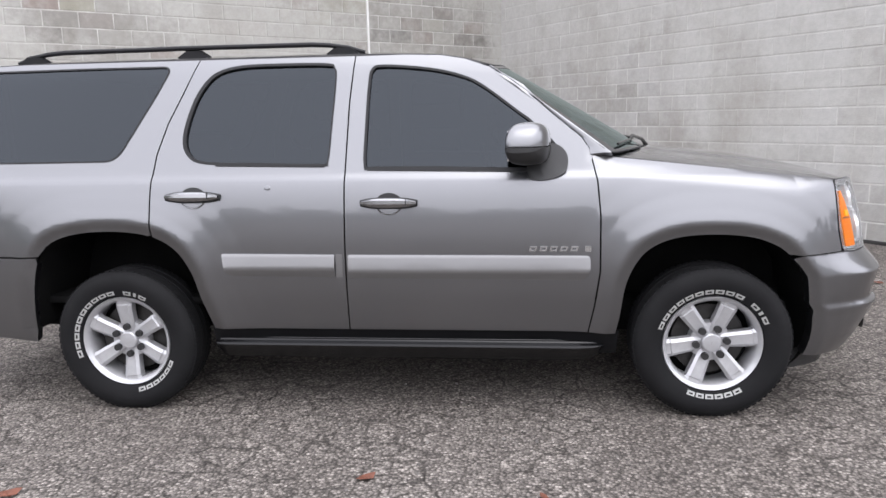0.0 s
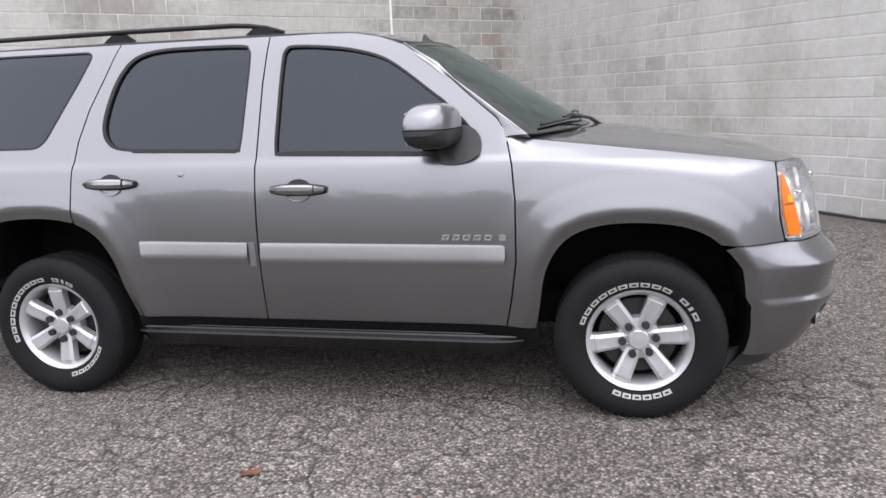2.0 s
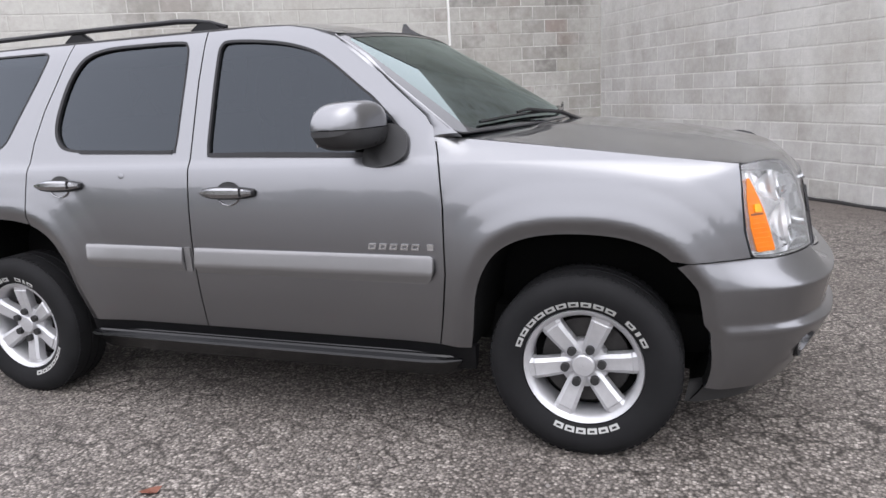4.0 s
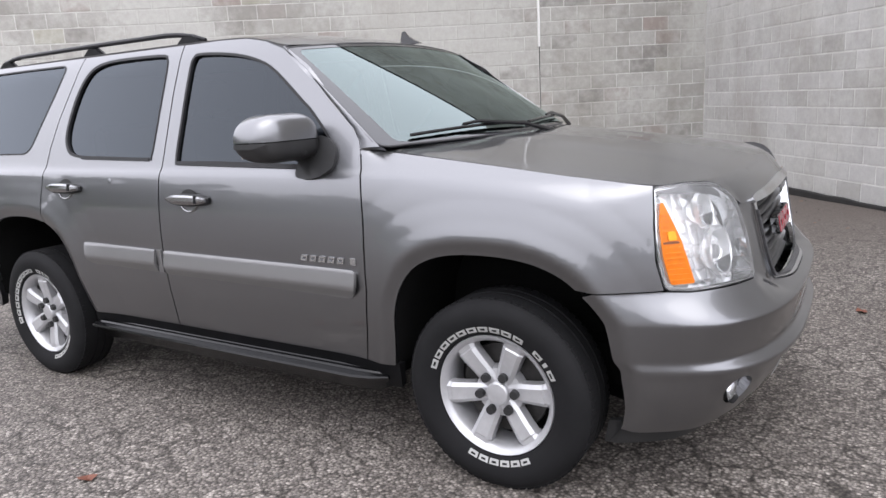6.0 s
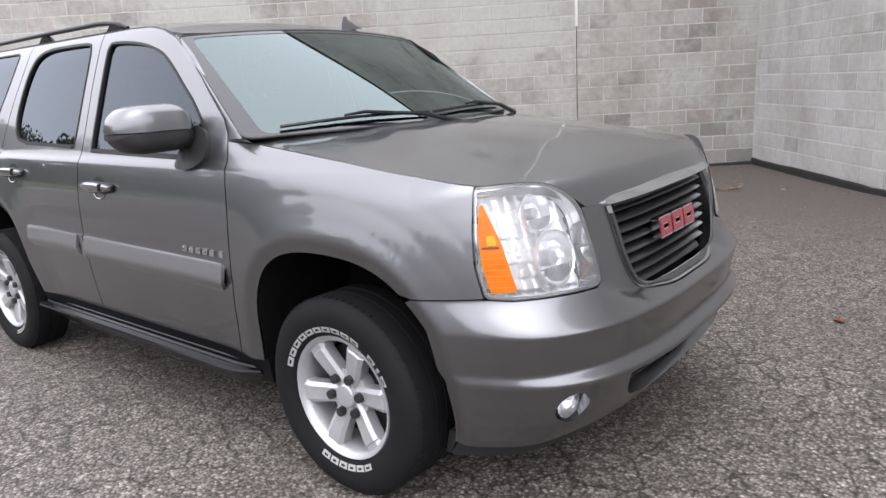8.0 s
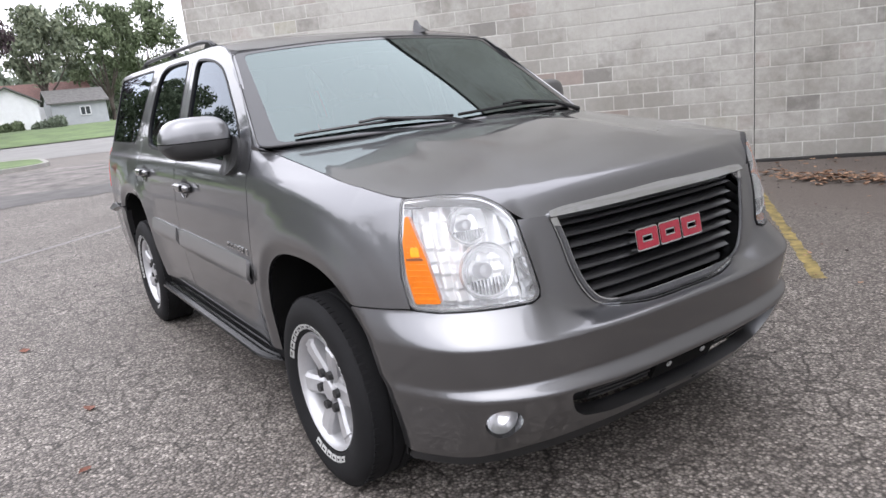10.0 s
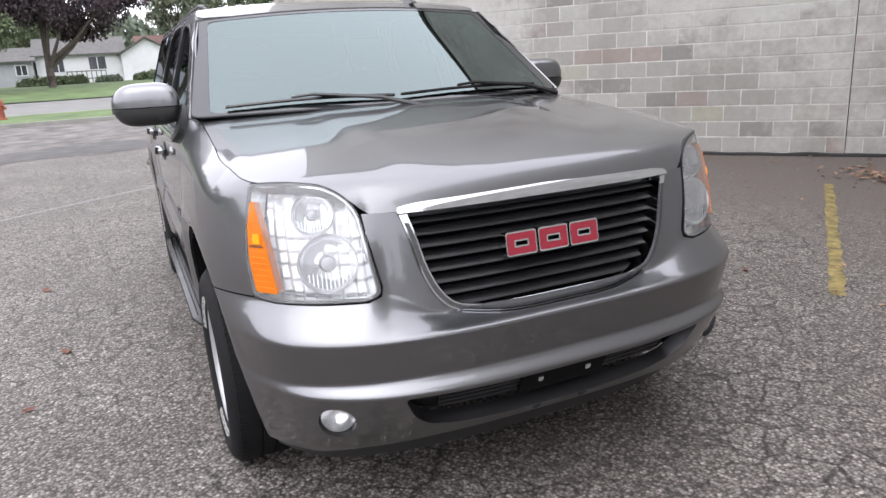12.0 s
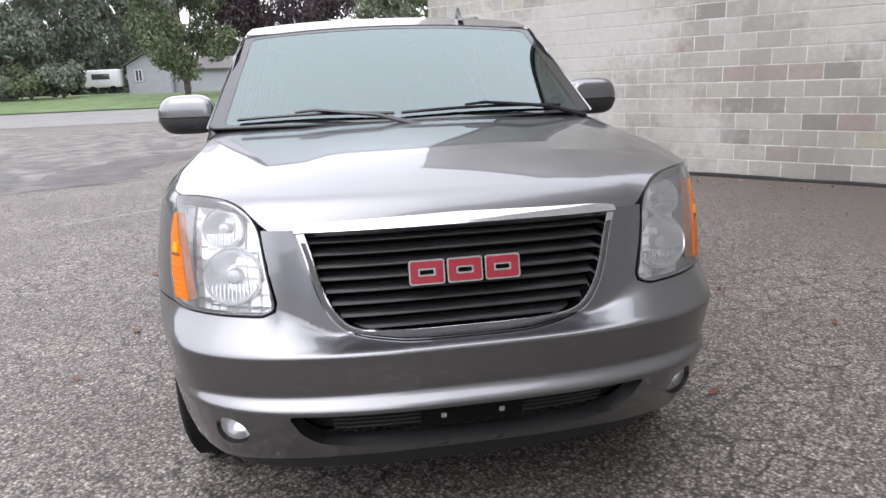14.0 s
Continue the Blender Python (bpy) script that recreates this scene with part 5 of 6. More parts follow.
sheet("lawn", list(np.linspace(-150, -43, 30)), list(np.linspace(-120, 90, 40)), GRASS, 0.07, "mown green lawn across the street", "grass")


def verge(x0, x1, y0, y1):
    bm = bmesh.new()
    loop2 = rounded([(x0, y0), (x1, y0), (x1, y1), (x0, y1)], 1.8, 6)
    top = [bm.verts.new((x, y, ground_z(x, y) + 0.13)) for x, y in loop2]
    inn = [bm.verts.new((x, y, ground_z(x, y) + 0.13)) for x, y in grown(loop2, -0.16)]
    low = [bm.verts.new((x, y, ground_z(x, y) - 0.05)) for x, y in grown(loop2, 0.02)]
    for i in range(len(top)):
        j = (i + 1) % len(top)
        bm.faces.new((top[i], top[j], inn[j], inn[i]))
        bm.faces.new((low[i], low[j], top[j], top[i]))
    bmesh.ops.recalc_face_normals(bm, faces=bm.faces)
    tagged(part("kerb", bm, KERB, None, smooth=False), "pale concrete kerb round a grass verge", "kerb", kind="structure")
    flat_shape("grass_verge", grown(loop2, -0.15), GRASS, 0.128, "green grass verge between lot and street", "grass", step=1.0)


verge(-28.5, -23.4, -6.4, 0.4)


def wash(n, l, geo, lo, hi, top):
    """Where a worn pale wash covers a wall, in large patches."""
    nz, nf, ad = n.new("ShaderNodeTexNoise"), n.new("ShaderNodeTexNoise"), n.new("ShaderNodeMath")
    nz.inputs["Scale"].default_value, nz.inputs["Detail"].default_value = 0.42, 3
    nf.inputs["Scale"].default_value, nf.inputs["Detail"].default_value = 7.0, 8
    ad.operation, ad.inputs[1].default_value = "MULTIPLY_ADD", 0.22
    sp, up, hi_up = n.new("ShaderNodeSeparateXYZ"), n.new("ShaderNodeMapRange"), n.new("ShaderNodeMath")
    up.inputs["From Min"].default_value, up.inputs["From Max"].default_value = 0.3, 2.8
    up.inputs["To Min"].default_value, up.inputs["To Max"].default_value = -0.10, 0.06
    l.new(geo.outputs["Position"], sp.inputs[0])
    l.new(sp.outputs["Z"], up.inputs["Value"])
    for t in (nz, nf):
        l.new(geo.outputs["Position"], t.inputs["Vector"])
    l.new(nf.outputs["Fac"], ad.inputs[0])
    l.new(nz.outputs["Fac"], ad.inputs[2])
    mr = n.new("ShaderNodeMapRange")
    mr.inputs["From Min"].default_value, mr.inputs["From Max"].default_value, mr.inputs["To Max"].default_value = lo, hi, top
    l.new(ad.outputs[0], hi_up.inputs[0])
    l.new(up.outputs["Result"], hi_up.inputs[1])
    l.new(hi_up.outputs[0], mr.inputs["Value"])
    return mr.outputs["Result"]


def masonry_mat(name, stops, lo, hi, top, wash_col, rand=True, stain=0.35):
    """Blocks or mortar: a colour for each piece, a worn wash over them, metre-wide stains and fine grain."""
    m = bpy.data.materials.new(name)
    m.use_nodes = True
    n, l = m.node_tree.nodes, m.node_tree.links
    b = n["Principled BSDF"]
    oi, geo = n.new("ShaderNodeObjectInfo"), n.new("ShaderNodeNewGeometry")
    r = n.new("ShaderNodeValToRGB")
    e = r.color_ramp.elements
    while len(e) < len(stops):
        e.new(0.5)
    for k, (p, c) in zip(e, stops):
        k.position, k.color = p, (*c, 1)
    if rand:
        add, fr = n.new("ShaderNodeMath"), n.new("ShaderNodeMath")
        add.operation, fr.operation = "ADD", "FRACT"
        l.new(oi.outputs["Random"], add.inputs[0])
        l.new(geo.outputs["Random Per Island"], add.inputs[1])
        l.new(add.outputs[0], fr.inputs[0])
        l.new(fr.outputs[0], r.inputs["Fac"])
    else:
        nr = n.new("ShaderNodeTexNoise")
        nr.inputs["Scale"].default_value = 6
        l.new(geo.outputs["Position"], nr.inputs["Vector"])
        l.new(nr.outputs["Fac"], r.inputs["Fac"])
    mx = n.new("ShaderNodeMix")
    mx.data_type = "RGBA"
    l.new(wash(n, l, geo, lo, hi, top), mx.inputs["Factor"])
    l.new(r.outputs["Color"], mx.inputs["A"])
    mx.inputs["B"].default_value = (*wash_col, 1)
    ns = n.new("ShaderNodeTexNoise")
    ns.inputs["Scale"].default_value, ns.inputs["Detail"].default_value, ns.inputs["Roughness"].default_value = 14, 9, 0.72
    l.new(geo.outputs["Position"], ns.inputs["Vector"])
    m2 = n.new("ShaderNodeMapRange")
    m2.inputs["From Min"].default_value, m2.inputs["From Max"].default_value = 0.3, 0.7
    m2.inputs["To Min"].default_value, m2.inputs["To Max"].default_value = 0.90, 1.08
    l.new(ns.outputs["Fac"], m2.inputs["Value"])
    mu = n.new("ShaderNodeMix")
    mu.data_type, mu.blend_type = "RGBA", "MULTIPLY"
    mu.inputs["Factor"].default_value = 1.0
    l.new(mx.outputs["Result"], mu.inputs["A"])
    l.new(m2.outputs["Result"], mu.inputs["B"])
    nl, mp, m3, mv = n.new("ShaderNodeTexNoise"), n.new("ShaderNodeMapping"), n.new("ShaderNodeMapRange"), n.new("ShaderNodeMix")
    mp.inputs["Scale"].default_value = (1.3, 1.3, 0.75)
    nl.inputs["Scale"].default_value, nl.inputs["Detail"].default_value, nl.inputs["Roughness"].default_value = 1.0, 6, 0.62
    m3.inputs["From Min"].default_value, m3.inputs["From Max"].default_value = 0.46, 0.68
    m3.inputs["To Min"].default_value, m3.inputs["To Max"].default_value = 0.0, stain
    l.new(geo.outputs["Position"], mp.inputs["Vector"])
    l.new(mp.outputs["Vector"], nl.inputs["Vector"])
    l.new(nl.outputs["Fac"], m3.inputs["Value"])
    mv.data_type, mv.blend_type = "RGBA", "MULTIPLY"
    mv.inputs["B"].default_value = (0.60, 0.57, 0.52, 1)
    l.new(m3.outputs["Result"], mv.inputs["Factor"])
    l.new(mu.outputs["Result"], mv.inputs["A"])
    l.new(mv.outputs["Result"], b.inputs["Base Color"])
    b.inputs["Roughness"].default_value = 0.88
    bp, nb = n.new("ShaderNodeBump"), n.new("ShaderNodeTexNoise")
    bp.inputs["Strength"].default_value, bp.inputs["Distance"].default_value = 0.4, 0.006
    nb.inputs["Scale"].default_value, nb.inputs["Detail"].default_value = 80, 6
    l.new(geo.outputs["Position"], nb.inputs["Vector"])
    l.new(nb.outputs["Fac"], bp.inputs["Height"])
    l.new(bp.outputs["Normal"], b.inputs["Normal"])
    return m


A_STOPS = [(0.0, (0.176, 0.169, 0.156)), (0.08, (0.205, 0.194, 0.178)), (0.14, (0.246, 0.208, 0.187)), (0.20, (0.240, 0.230, 0.211)), (0.5, (0.262, 0.253, 0.232)), (0.80, (0.281, 0.272, 0.249)), (0.825, (0.285, 0.274, 0.222)), (0.85, (0.288, 0.280, 0.257)), (1.0, (0.314, 0.306, 0.284))]
B_STOPS = [(0.0, (0.290, 0.282, 0.264)), (0.15, (0.335, 0.328, 0.308)), (0.5, (0.3764, 0.3692, 0.3547)), (1.0, (0.4199, 0.4126, 0.3981))]
WASH_A, WASH_B = (0.372, 0.366, 0.341), (0.438, 0.432, 0.409)
BLOCK_A = masonry_mat("weathered concrete block", A_STOPS, 0.57, 0.70, 0.90, WASH_A)
BLOCK_B = masonry_mat("washed pale concrete block", B_STOPS, 0.46, 0.64, 0.86, WASH_B, stain=0.55)
MORTAR_A = masonry_mat("pale mortar", [(0.3, (0.33, 0.322, 0.300)), (0.7, (0.53, 0.521, 0.492))], 0.57, 0.70, 0.90, WASH_A, False)
MORTAR_B = masonry_mat("washed mortar", [(0.3, (0.45, 0.442, 0.418)), (0.7, (0.58, 0.572, 0.545))], 0.46, 0.64, 0.80, WASH_B, False, 0.45)
CAULK = mat("white sealant", (0.72, 0.72, 0.70), 0.6, vary=0.05, vary_scale=5)
FOOTING = mat("near-black footing", (0.016, 0.015, 0.0145), 0.8, bump=0.4, bump_scale=60, vary=0.3, vary_scale=4)
WALL_H = 8.14
ANG_A, D_A = radians(37.66), 7.445
ANG_B, D_B = radians(-52.1), 4.374
UA, NA = Vector((math.cos(ANG_A), math.sin(ANG_A), 0)), Vector((-math.sin(ANG_A), math.cos(ANG_A), 0))
UB, NB = Vector((math.cos(ANG_B), math.sin(ANG_B), 0)), Vector((-math.sin(ANG_B), math.cos(ANG_B), 0))
# the inner corner: UA-length where the two faces meet
S_CORNER = (D_B - NB.dot(NA) * D_A) / NB.dot(UA)
SB_CORNER = (D_A - NA.dot(NB) * D_B) / NA.dot(UB)
COURSE, UNIT, JOINT = 0.203, 0.406, 0.0145
FOOT_A, FOOT_B, JOINT_S, END_S = 0.042, 0.088, 1.725, -7.08


def block_mesh(w, h, material, name="block"):
    bm = bmesh.new()
    r = 0.006
    o = [(-w / 2, -h / 2), (w / 2, -h / 2), (w / 2, h / 2), (-w / 2, h / 2)]
    i = [(-w / 2 + r, -h / 2 + r), (w / 2 - r, -h / 2 + r), (w / 2 - r, h / 2 - r), (-w / 2 + r, h / 2 - r)]
    a, b, c = [bm.verts.new((u, 0.02, v)) for u, v in o], [bm.verts.new((u, 0.0030, v)) for u, v in o], [bm.verts.new((u, 0.0012, v)) for u, v in i]
    for k in range(4):
        j = (k + 1) % 4
        bm.faces.new((a[k], a[j], b[j], b[k]))
        bm.faces.new((b[k], b[j], c[j], c[k]))
    bm.faces.new(c)
    me = bpy.data.meshes.new(name)
    bm.to_mesh(me)
    bm.free()
    me.materials.append(material)
    return me


def block_wall(name, u, nrm, d, s0, s1, anchor, rows_single, single_from, single_to, label, block, mortar, ends, foot, skip=None):
    """A wall of concrete blocks: a mortar body, the near blocks as pieces, the others joined. s runs along the wall."""
    rnd = random.Random(name)
    m = Matrix((u, nrm, Vector((0, 0, 1)))).transposed().to_4x4()
    m.translation = nrm * d
    bm = bmesh.new()
    box(bm, s0 - ends[0], 0.0046, -0.3, s1 + ends[1], 0.20, WALL_H)
    bmesh.ops.transform(bm, matrix=m, verts=bm.verts)
    wall = tagged(part(name, bm, mortar, None, smooth=False), label, "wall", kind="structure")
    full = block_mesh(UNIT - JOINT, COURSE - JOINT, block)
    pieces, rest = [], bmesh.new()
    for c in range(int((WALL_H - foot) / COURSE)):
        z0 = foot + c * COURSE
        off = (UNIT / 2) * (c % 2)
        k = math.floor((s0 - anchor - off) / UNIT)
        while True:
            a = anchor + off + k * UNIT
            e = a + UNIT
            k += 1
            if a >= s1 - 0.03:
                break
            a2, e2 = max(a, s0), min(e, s1)
            if e2 - a2 < 0.02:
                continue
            if skip and a2 < skip - 0.03 < skip + 0.03 < e2:
                cuts = [(a2, skip - 0.006), (skip + 0.006, e2)]
            else:
                cuts = [(a2, e2)]
            for a3, e3 in cuts:
                if e3 - a3 < 0.025:
                    continue
                w = e3 - a3 - JOINT
                pose_m = Matrix.Translation(((a3 + e3) / 2, rnd.uniform(-0.0015, 0.0015), z0 + COURSE / 2)) @ Matrix.Rotation(rnd.uniform(-0.002, 0.002), 4, "Y")
                if c < rows_single and len(pieces) < 300 and single_from <= (a3 + e3) / 2 <= single_to:
                    pieces.append((full if abs(w - UNIT + JOINT) < 0.003 else w, pose_m))
                else:
                    t = bmesh.new()
                    t.from_mesh(full)
                    bmesh.ops.transform(t, matrix=m @ pose_m @ Matrix.Diagonal((w / (UNIT - JOINT), 1, 1, 1)), verts=t.verts)
                    vs = [rest.verts.new(v.co) for v in t.verts]
                    t.verts.index_update()
                    for f in t.faces:
                        rest.faces.new([vs[v.index] for v in f.verts])
                    t.free()
    ob = part("block_courses", rest, block, wall, smooth=False)
    tagged(ob, kind="stuff")
    return wall, m, pieces


wall_a, mat_a, pieces_a = block_wall("wall_north", UA, NA, D_A, END_S, S_CORNER, -0.523, 12, -5.2, S_CORNER, "weathered pale grey concrete block wall", BLOCK_A, MORTAR_A, (0, 0.3), FOOT_A, skip=JOINT_S)
wall_b, mat_b, pieces_b = block_wall("wall_east", UB, NB, D_B, SB_CORNER, SB_CORNER + 11.0, -2.636, 12, SB_CORNER, SB_CORNER + 8.5, "pale painted concrete block wall", BLOCK_B, MORTAR_B, (0.3, 0), FOOT_B)

# the sealed joint in the wall
bm = bmesh.new()
box(bm, JOINT_S - 0.017, -0.012, 2.125, JOINT_S + 0.017, 0.02, WALL_H, 0.002)
bmesh.ops.transform(bm, matrix=mat_a, verts=bm.verts)
part("sealant", bm, CAULK, wall_a, "white sealant bead")
bm = bmesh.new()
box(bm, JOINT_S - 0.005, -0.001, 0.0, JOINT_S + 0.005, 0.02, 2.125)
bmesh.ops.transform(bm, matrix=mat_a, verts=bm.verts)
part("open_joint", bm, FOOTING, wall_a, "dark open joint")
# the return wall at the building's end, and the near-black strip at the foot
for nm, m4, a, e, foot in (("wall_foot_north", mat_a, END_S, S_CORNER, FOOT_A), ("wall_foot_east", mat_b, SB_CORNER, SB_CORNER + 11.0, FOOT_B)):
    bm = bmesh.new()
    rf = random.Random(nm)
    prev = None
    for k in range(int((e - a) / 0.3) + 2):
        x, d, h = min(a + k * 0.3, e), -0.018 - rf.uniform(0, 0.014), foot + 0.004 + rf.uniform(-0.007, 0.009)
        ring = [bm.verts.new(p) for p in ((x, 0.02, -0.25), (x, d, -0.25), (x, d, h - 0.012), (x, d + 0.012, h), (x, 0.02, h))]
        if prev:
            for i in range(4):
                bm.faces.new((prev[i], prev[i + 1], ring[i + 1], ring[i]))
        prev = ring
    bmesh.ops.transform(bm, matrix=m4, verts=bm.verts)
    tagged(part(nm, bm, FOOTING, None, smooth=False), "near-black footing along the wall", "footing", kind="structure")
bm = bmesh.new()
box(bm, END_S, 0.21, -0.3, END_S + 0.20, 9.0, WALL_H)
bmesh.ops.transform(bm, matrix=mat_a, verts=bm.verts)
tagged(part("wall_west", bm, BLOCK_A, None, smooth=False), "end wall of the block building", "wall", kind="structure")
bm = bmesh.new()
box(bm, END_S - 0.08, -0.05, WALL_H, S_CORNER + 4.0, 9.0, WALL_H + 0.12)
bmesh.ops.transform(bm, matrix=mat_a, verts=bm.verts)
tagged(part("roof_deck", bm, FOOTING, None, smooth=False), "flat roof of the block building", "roof", kind="structure")

# ---- trees, houses, hydrant ----
BARK = mat("grey bark", (0.085, 0.07, 0.06), 0.95, bump=0.8, bump_scale=20, vary=0.3, vary_scale=6)


def leaf_mat(name, dark, light):
    m = bpy.data.materials.new(name)
    m.use_nodes = True
    n, l = m.node_tree.nodes, m.node_tree.links
    g, r, b = n.new("ShaderNodeNewGeometry"), n.new("ShaderNodeValToRGB"), n["Principled BSDF"]
    r.color_ramp.elements[0].color, r.color_ramp.elements[1].color = (*dark, 1), (*light, 1)
    l.new(g.outputs["Random Per Island"], r.inputs["Fac"])
    l.new(r.outputs["Color"], b.inputs["Base Color"])
    b.inputs["Roughness"].default_value = 0.85
    b.inputs["Specular IOR Level"].default_value = 0.12
    return m


LEAF = leaf_mat("green leaves", (0.070, 0.090, 0.052), (0.140, 0.168, 0.100))
LEAF_PALE = leaf_mat("pale green leaves", (0.10, 0.12, 0.085), (0.19, 0.21, 0.145))
# distance haze is mixed into this leaf colour: paler and greyer than LEAF
LEAF_HAZE = leaf_mat("grey-green leaves with painted haze", (0.110, 0.132, 0.100), (0.165, 0.190, 0.145))
LEAF_RED = leaf_mat("purple leaves", (0.042, 0.033, 0.038), (0.085, 0.064, 0.070))


def tree(x, y, height, spread, bottom, leaf, seed, label, leaves=5000, size=0.22, trunk_r=0.22, fork=None, shift=(0, 0), limbs=11):
    rnd = random.Random(seed)
    z0 = ground_z(x, y) - 0.05
    t = tagged(new("tree"), label, "tree")
    t.location = (x, y, z0)
    bm = bmesh.new()
    lean = rnd.uniform(-0.3, 0.3)
    fork = fork or bottom * 0.9
    tube(bm, [(0, 0, -0.1), (0, 0, fork * 0.5), (lean * 0.3, lean * 0.2, fork), (lean, lean * 0.5, height * 0.62)], [trunk_r * 1.35, trunk_r, trunk_r * 0.85, trunk_r * 0.2], 10)
    tips = []
    for k in range(limbs):
        a, el = 2 * math.pi * k / limbs + rnd.uniform(-0.3, 0.3), rnd.uniform(0.5, 1.0)
        r = spread * 0.5 * rnd.uniform(0.35, 0.72)
        h0 = fork * rnd.uniform(0.75, 1.1)
        tip = Vector((shift[0] + r * math.cos(a), shift[1] + r * math.sin(a), h0 + (height - h0) * el * 0.7))
        mid = Vector((tip.x * 0.48, tip.y * 0.48, h0 + (tip.z - h0) * 0.40))
        tube(bm, [(lean * 0.2, lean * 0.1, h0), mid, tip], [trunk_r * (0.5 if limbs > 8 else 0.62), trunk_r * 0.36, 0.03], 6)
        tips.append(tip)
    part("trunk", bm, BARK, t)
    clumps = []
    for k in range(46):
        a, u, q = rnd.uniform(0, 2 * math.pi), rnd.uniform(-1, 1), rnd.uniform(0.35, 1) ** 0.5
        zc = (bottom + height) / 2 + u * (height - bottom) / 2 * q * 0.92
        rr = spread / 2 * q * math.sqrt(max(0.05, 1 - abs(u) ** 2.2)) * rnd.uniform(0.7, 1.08)
        clumps.append((shift[0] + rr * math.cos(a), shift[1] + rr * math.sin(a), zc, rnd.uniform(0.09, 0.17) * spread))
    verts, faces = [], []
    for k in range(leaves):
        cx, cy, cz, cr = clumps[rnd.randrange(len(clumps))]
        d = Vector((rnd.gauss(0, 1), rnd.gauss(0, 1), rnd.gauss(0, 0.8)))
        d = d.normalized() * cr * rnd.uniform(0.45, 1.0)
        c = Vector((cx, cy, cz)) + d
        if c.z < bottom * 0.92:
            c.z = bottom * rnd.uniform(0.92, 1.15)
        q = Euler((rnd.uniform(0, 6.3), rnd.uniform(0, 6.3), rnd.uniform(0, 6.3))).to_matrix()
        s = size * rnd.uniform(0.6, 1.3)
        i = len(verts)
        verts += [tuple(c + q @ Vector(p)) for p in ((-s, 0, 0), (0, -s * 0.5, s * 0.1), (s, 0, 0), (0, s * 0.5, s * 0.1))]
        faces.append((i, i + 1, i + 2, i + 3))
    me = bpy.data.meshes.new("crown")
    me.from_pydata(verts, [], faces)
    me.materials.append(leaf)
    cr = new("crown", me)
    cr.parent = t
    return t


tree(-53, -10.4, 11.5, 7.6, 1.35, LEAF, 11, "tall green street tree with a dense crown", 17000, 0.15, 0.27, 1.2, limbs=8)
tree(-55.5, -5.1, 10.5, 10.0, 3.5, LEAF_RED, 12, "dark purple-leaved tree with spreading limbs", 21000, 0.16, 0.27, 1.75, (0, 1.9), 7)
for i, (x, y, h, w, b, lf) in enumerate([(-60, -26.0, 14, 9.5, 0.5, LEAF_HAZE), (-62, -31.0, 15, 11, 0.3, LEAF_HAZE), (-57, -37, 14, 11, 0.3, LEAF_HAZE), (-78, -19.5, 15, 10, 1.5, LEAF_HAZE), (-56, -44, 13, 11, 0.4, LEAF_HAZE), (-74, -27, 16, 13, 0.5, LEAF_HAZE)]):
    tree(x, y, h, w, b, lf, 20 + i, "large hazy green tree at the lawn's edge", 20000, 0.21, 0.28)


def bush(x, y, r, h, leaf, seed, leaves=2600):
    """A low rounded shrub, dense to the ground."""
    rnd = random.Random(seed)
    z0 = ground_z(x, y) + 0.02
    t = tagged(new("bush"), "dense green shrub at the edge of the lawn", "bush", "shrubs along the lawn")
    t.location = (x, y, z0)
    bm = bmesh.new()
    for k in range(5):
        a = rnd.uniform(0, 6.28)
        tube(bm, [(0, 0, -0.05), (0.3 * r * math.cos(a), 0.3 * r * math.sin(a), h * 0.4), (0.6 * r * math.cos(a), 0.6 * r * math.sin(a), h * 0.7)], [0.06, 0.04, 0.015], 6)
    part("stem", bm, BARK, t)
    verts, faces = [], []
    lumps = [(rnd.uniform(-0.7, 0.7) * r, rnd.uniform(-0.7, 0.7) * r, rnd.uniform(0.15, 0.75) * h, rnd.uniform(0.3, 0.5) * r) for k in range(12)]
    for k in range(leaves):
        cx, cy, cz, cr = lumps[rnd.randrange(12)]
        d = Vector((rnd.gauss(0, 1), rnd.gauss(0, 1), rnd.gauss(0, 0.9))).normalized() * cr * rnd.uniform(0.5, 1.0)
        c = Vector((cx, cy, cz)) + d
        c.z = max(c.z, rnd.uniform(0.03, 0.25))
        q = Euler((rnd.uniform(0, 6.3), rnd.uniform(0, 6.3), rnd.uniform(0, 6.3))).to_matrix()
        s = 0.17 * rnd.uniform(0.6, 1.3)
        i = len(verts)
        verts += [tuple(c + q @ Vector(p)) for p in ((-s, 0, 0), (0, -s * 0.5, s * 0.1), (s, 0, 0), (0, s * 0.5, s * 0.1))]
        faces.append((i, i + 1, i + 2, i + 3))
    me = bpy.data.meshes.new("foliage")
    me.from_pydata(verts, [], faces)
    me.materials.append(leaf)
    ob = new("foliage", me)
    ob.parent = t


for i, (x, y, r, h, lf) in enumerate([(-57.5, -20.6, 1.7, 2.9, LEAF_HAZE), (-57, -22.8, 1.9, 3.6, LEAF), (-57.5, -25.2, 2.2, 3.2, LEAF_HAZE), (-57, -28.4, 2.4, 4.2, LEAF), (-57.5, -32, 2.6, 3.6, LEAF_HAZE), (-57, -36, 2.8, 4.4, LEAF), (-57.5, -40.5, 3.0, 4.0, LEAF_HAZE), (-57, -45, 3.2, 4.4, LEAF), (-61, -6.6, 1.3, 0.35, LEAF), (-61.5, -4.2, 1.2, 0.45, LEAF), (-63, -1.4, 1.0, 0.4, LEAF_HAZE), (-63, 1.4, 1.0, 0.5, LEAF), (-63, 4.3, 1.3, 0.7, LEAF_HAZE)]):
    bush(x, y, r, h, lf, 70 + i)


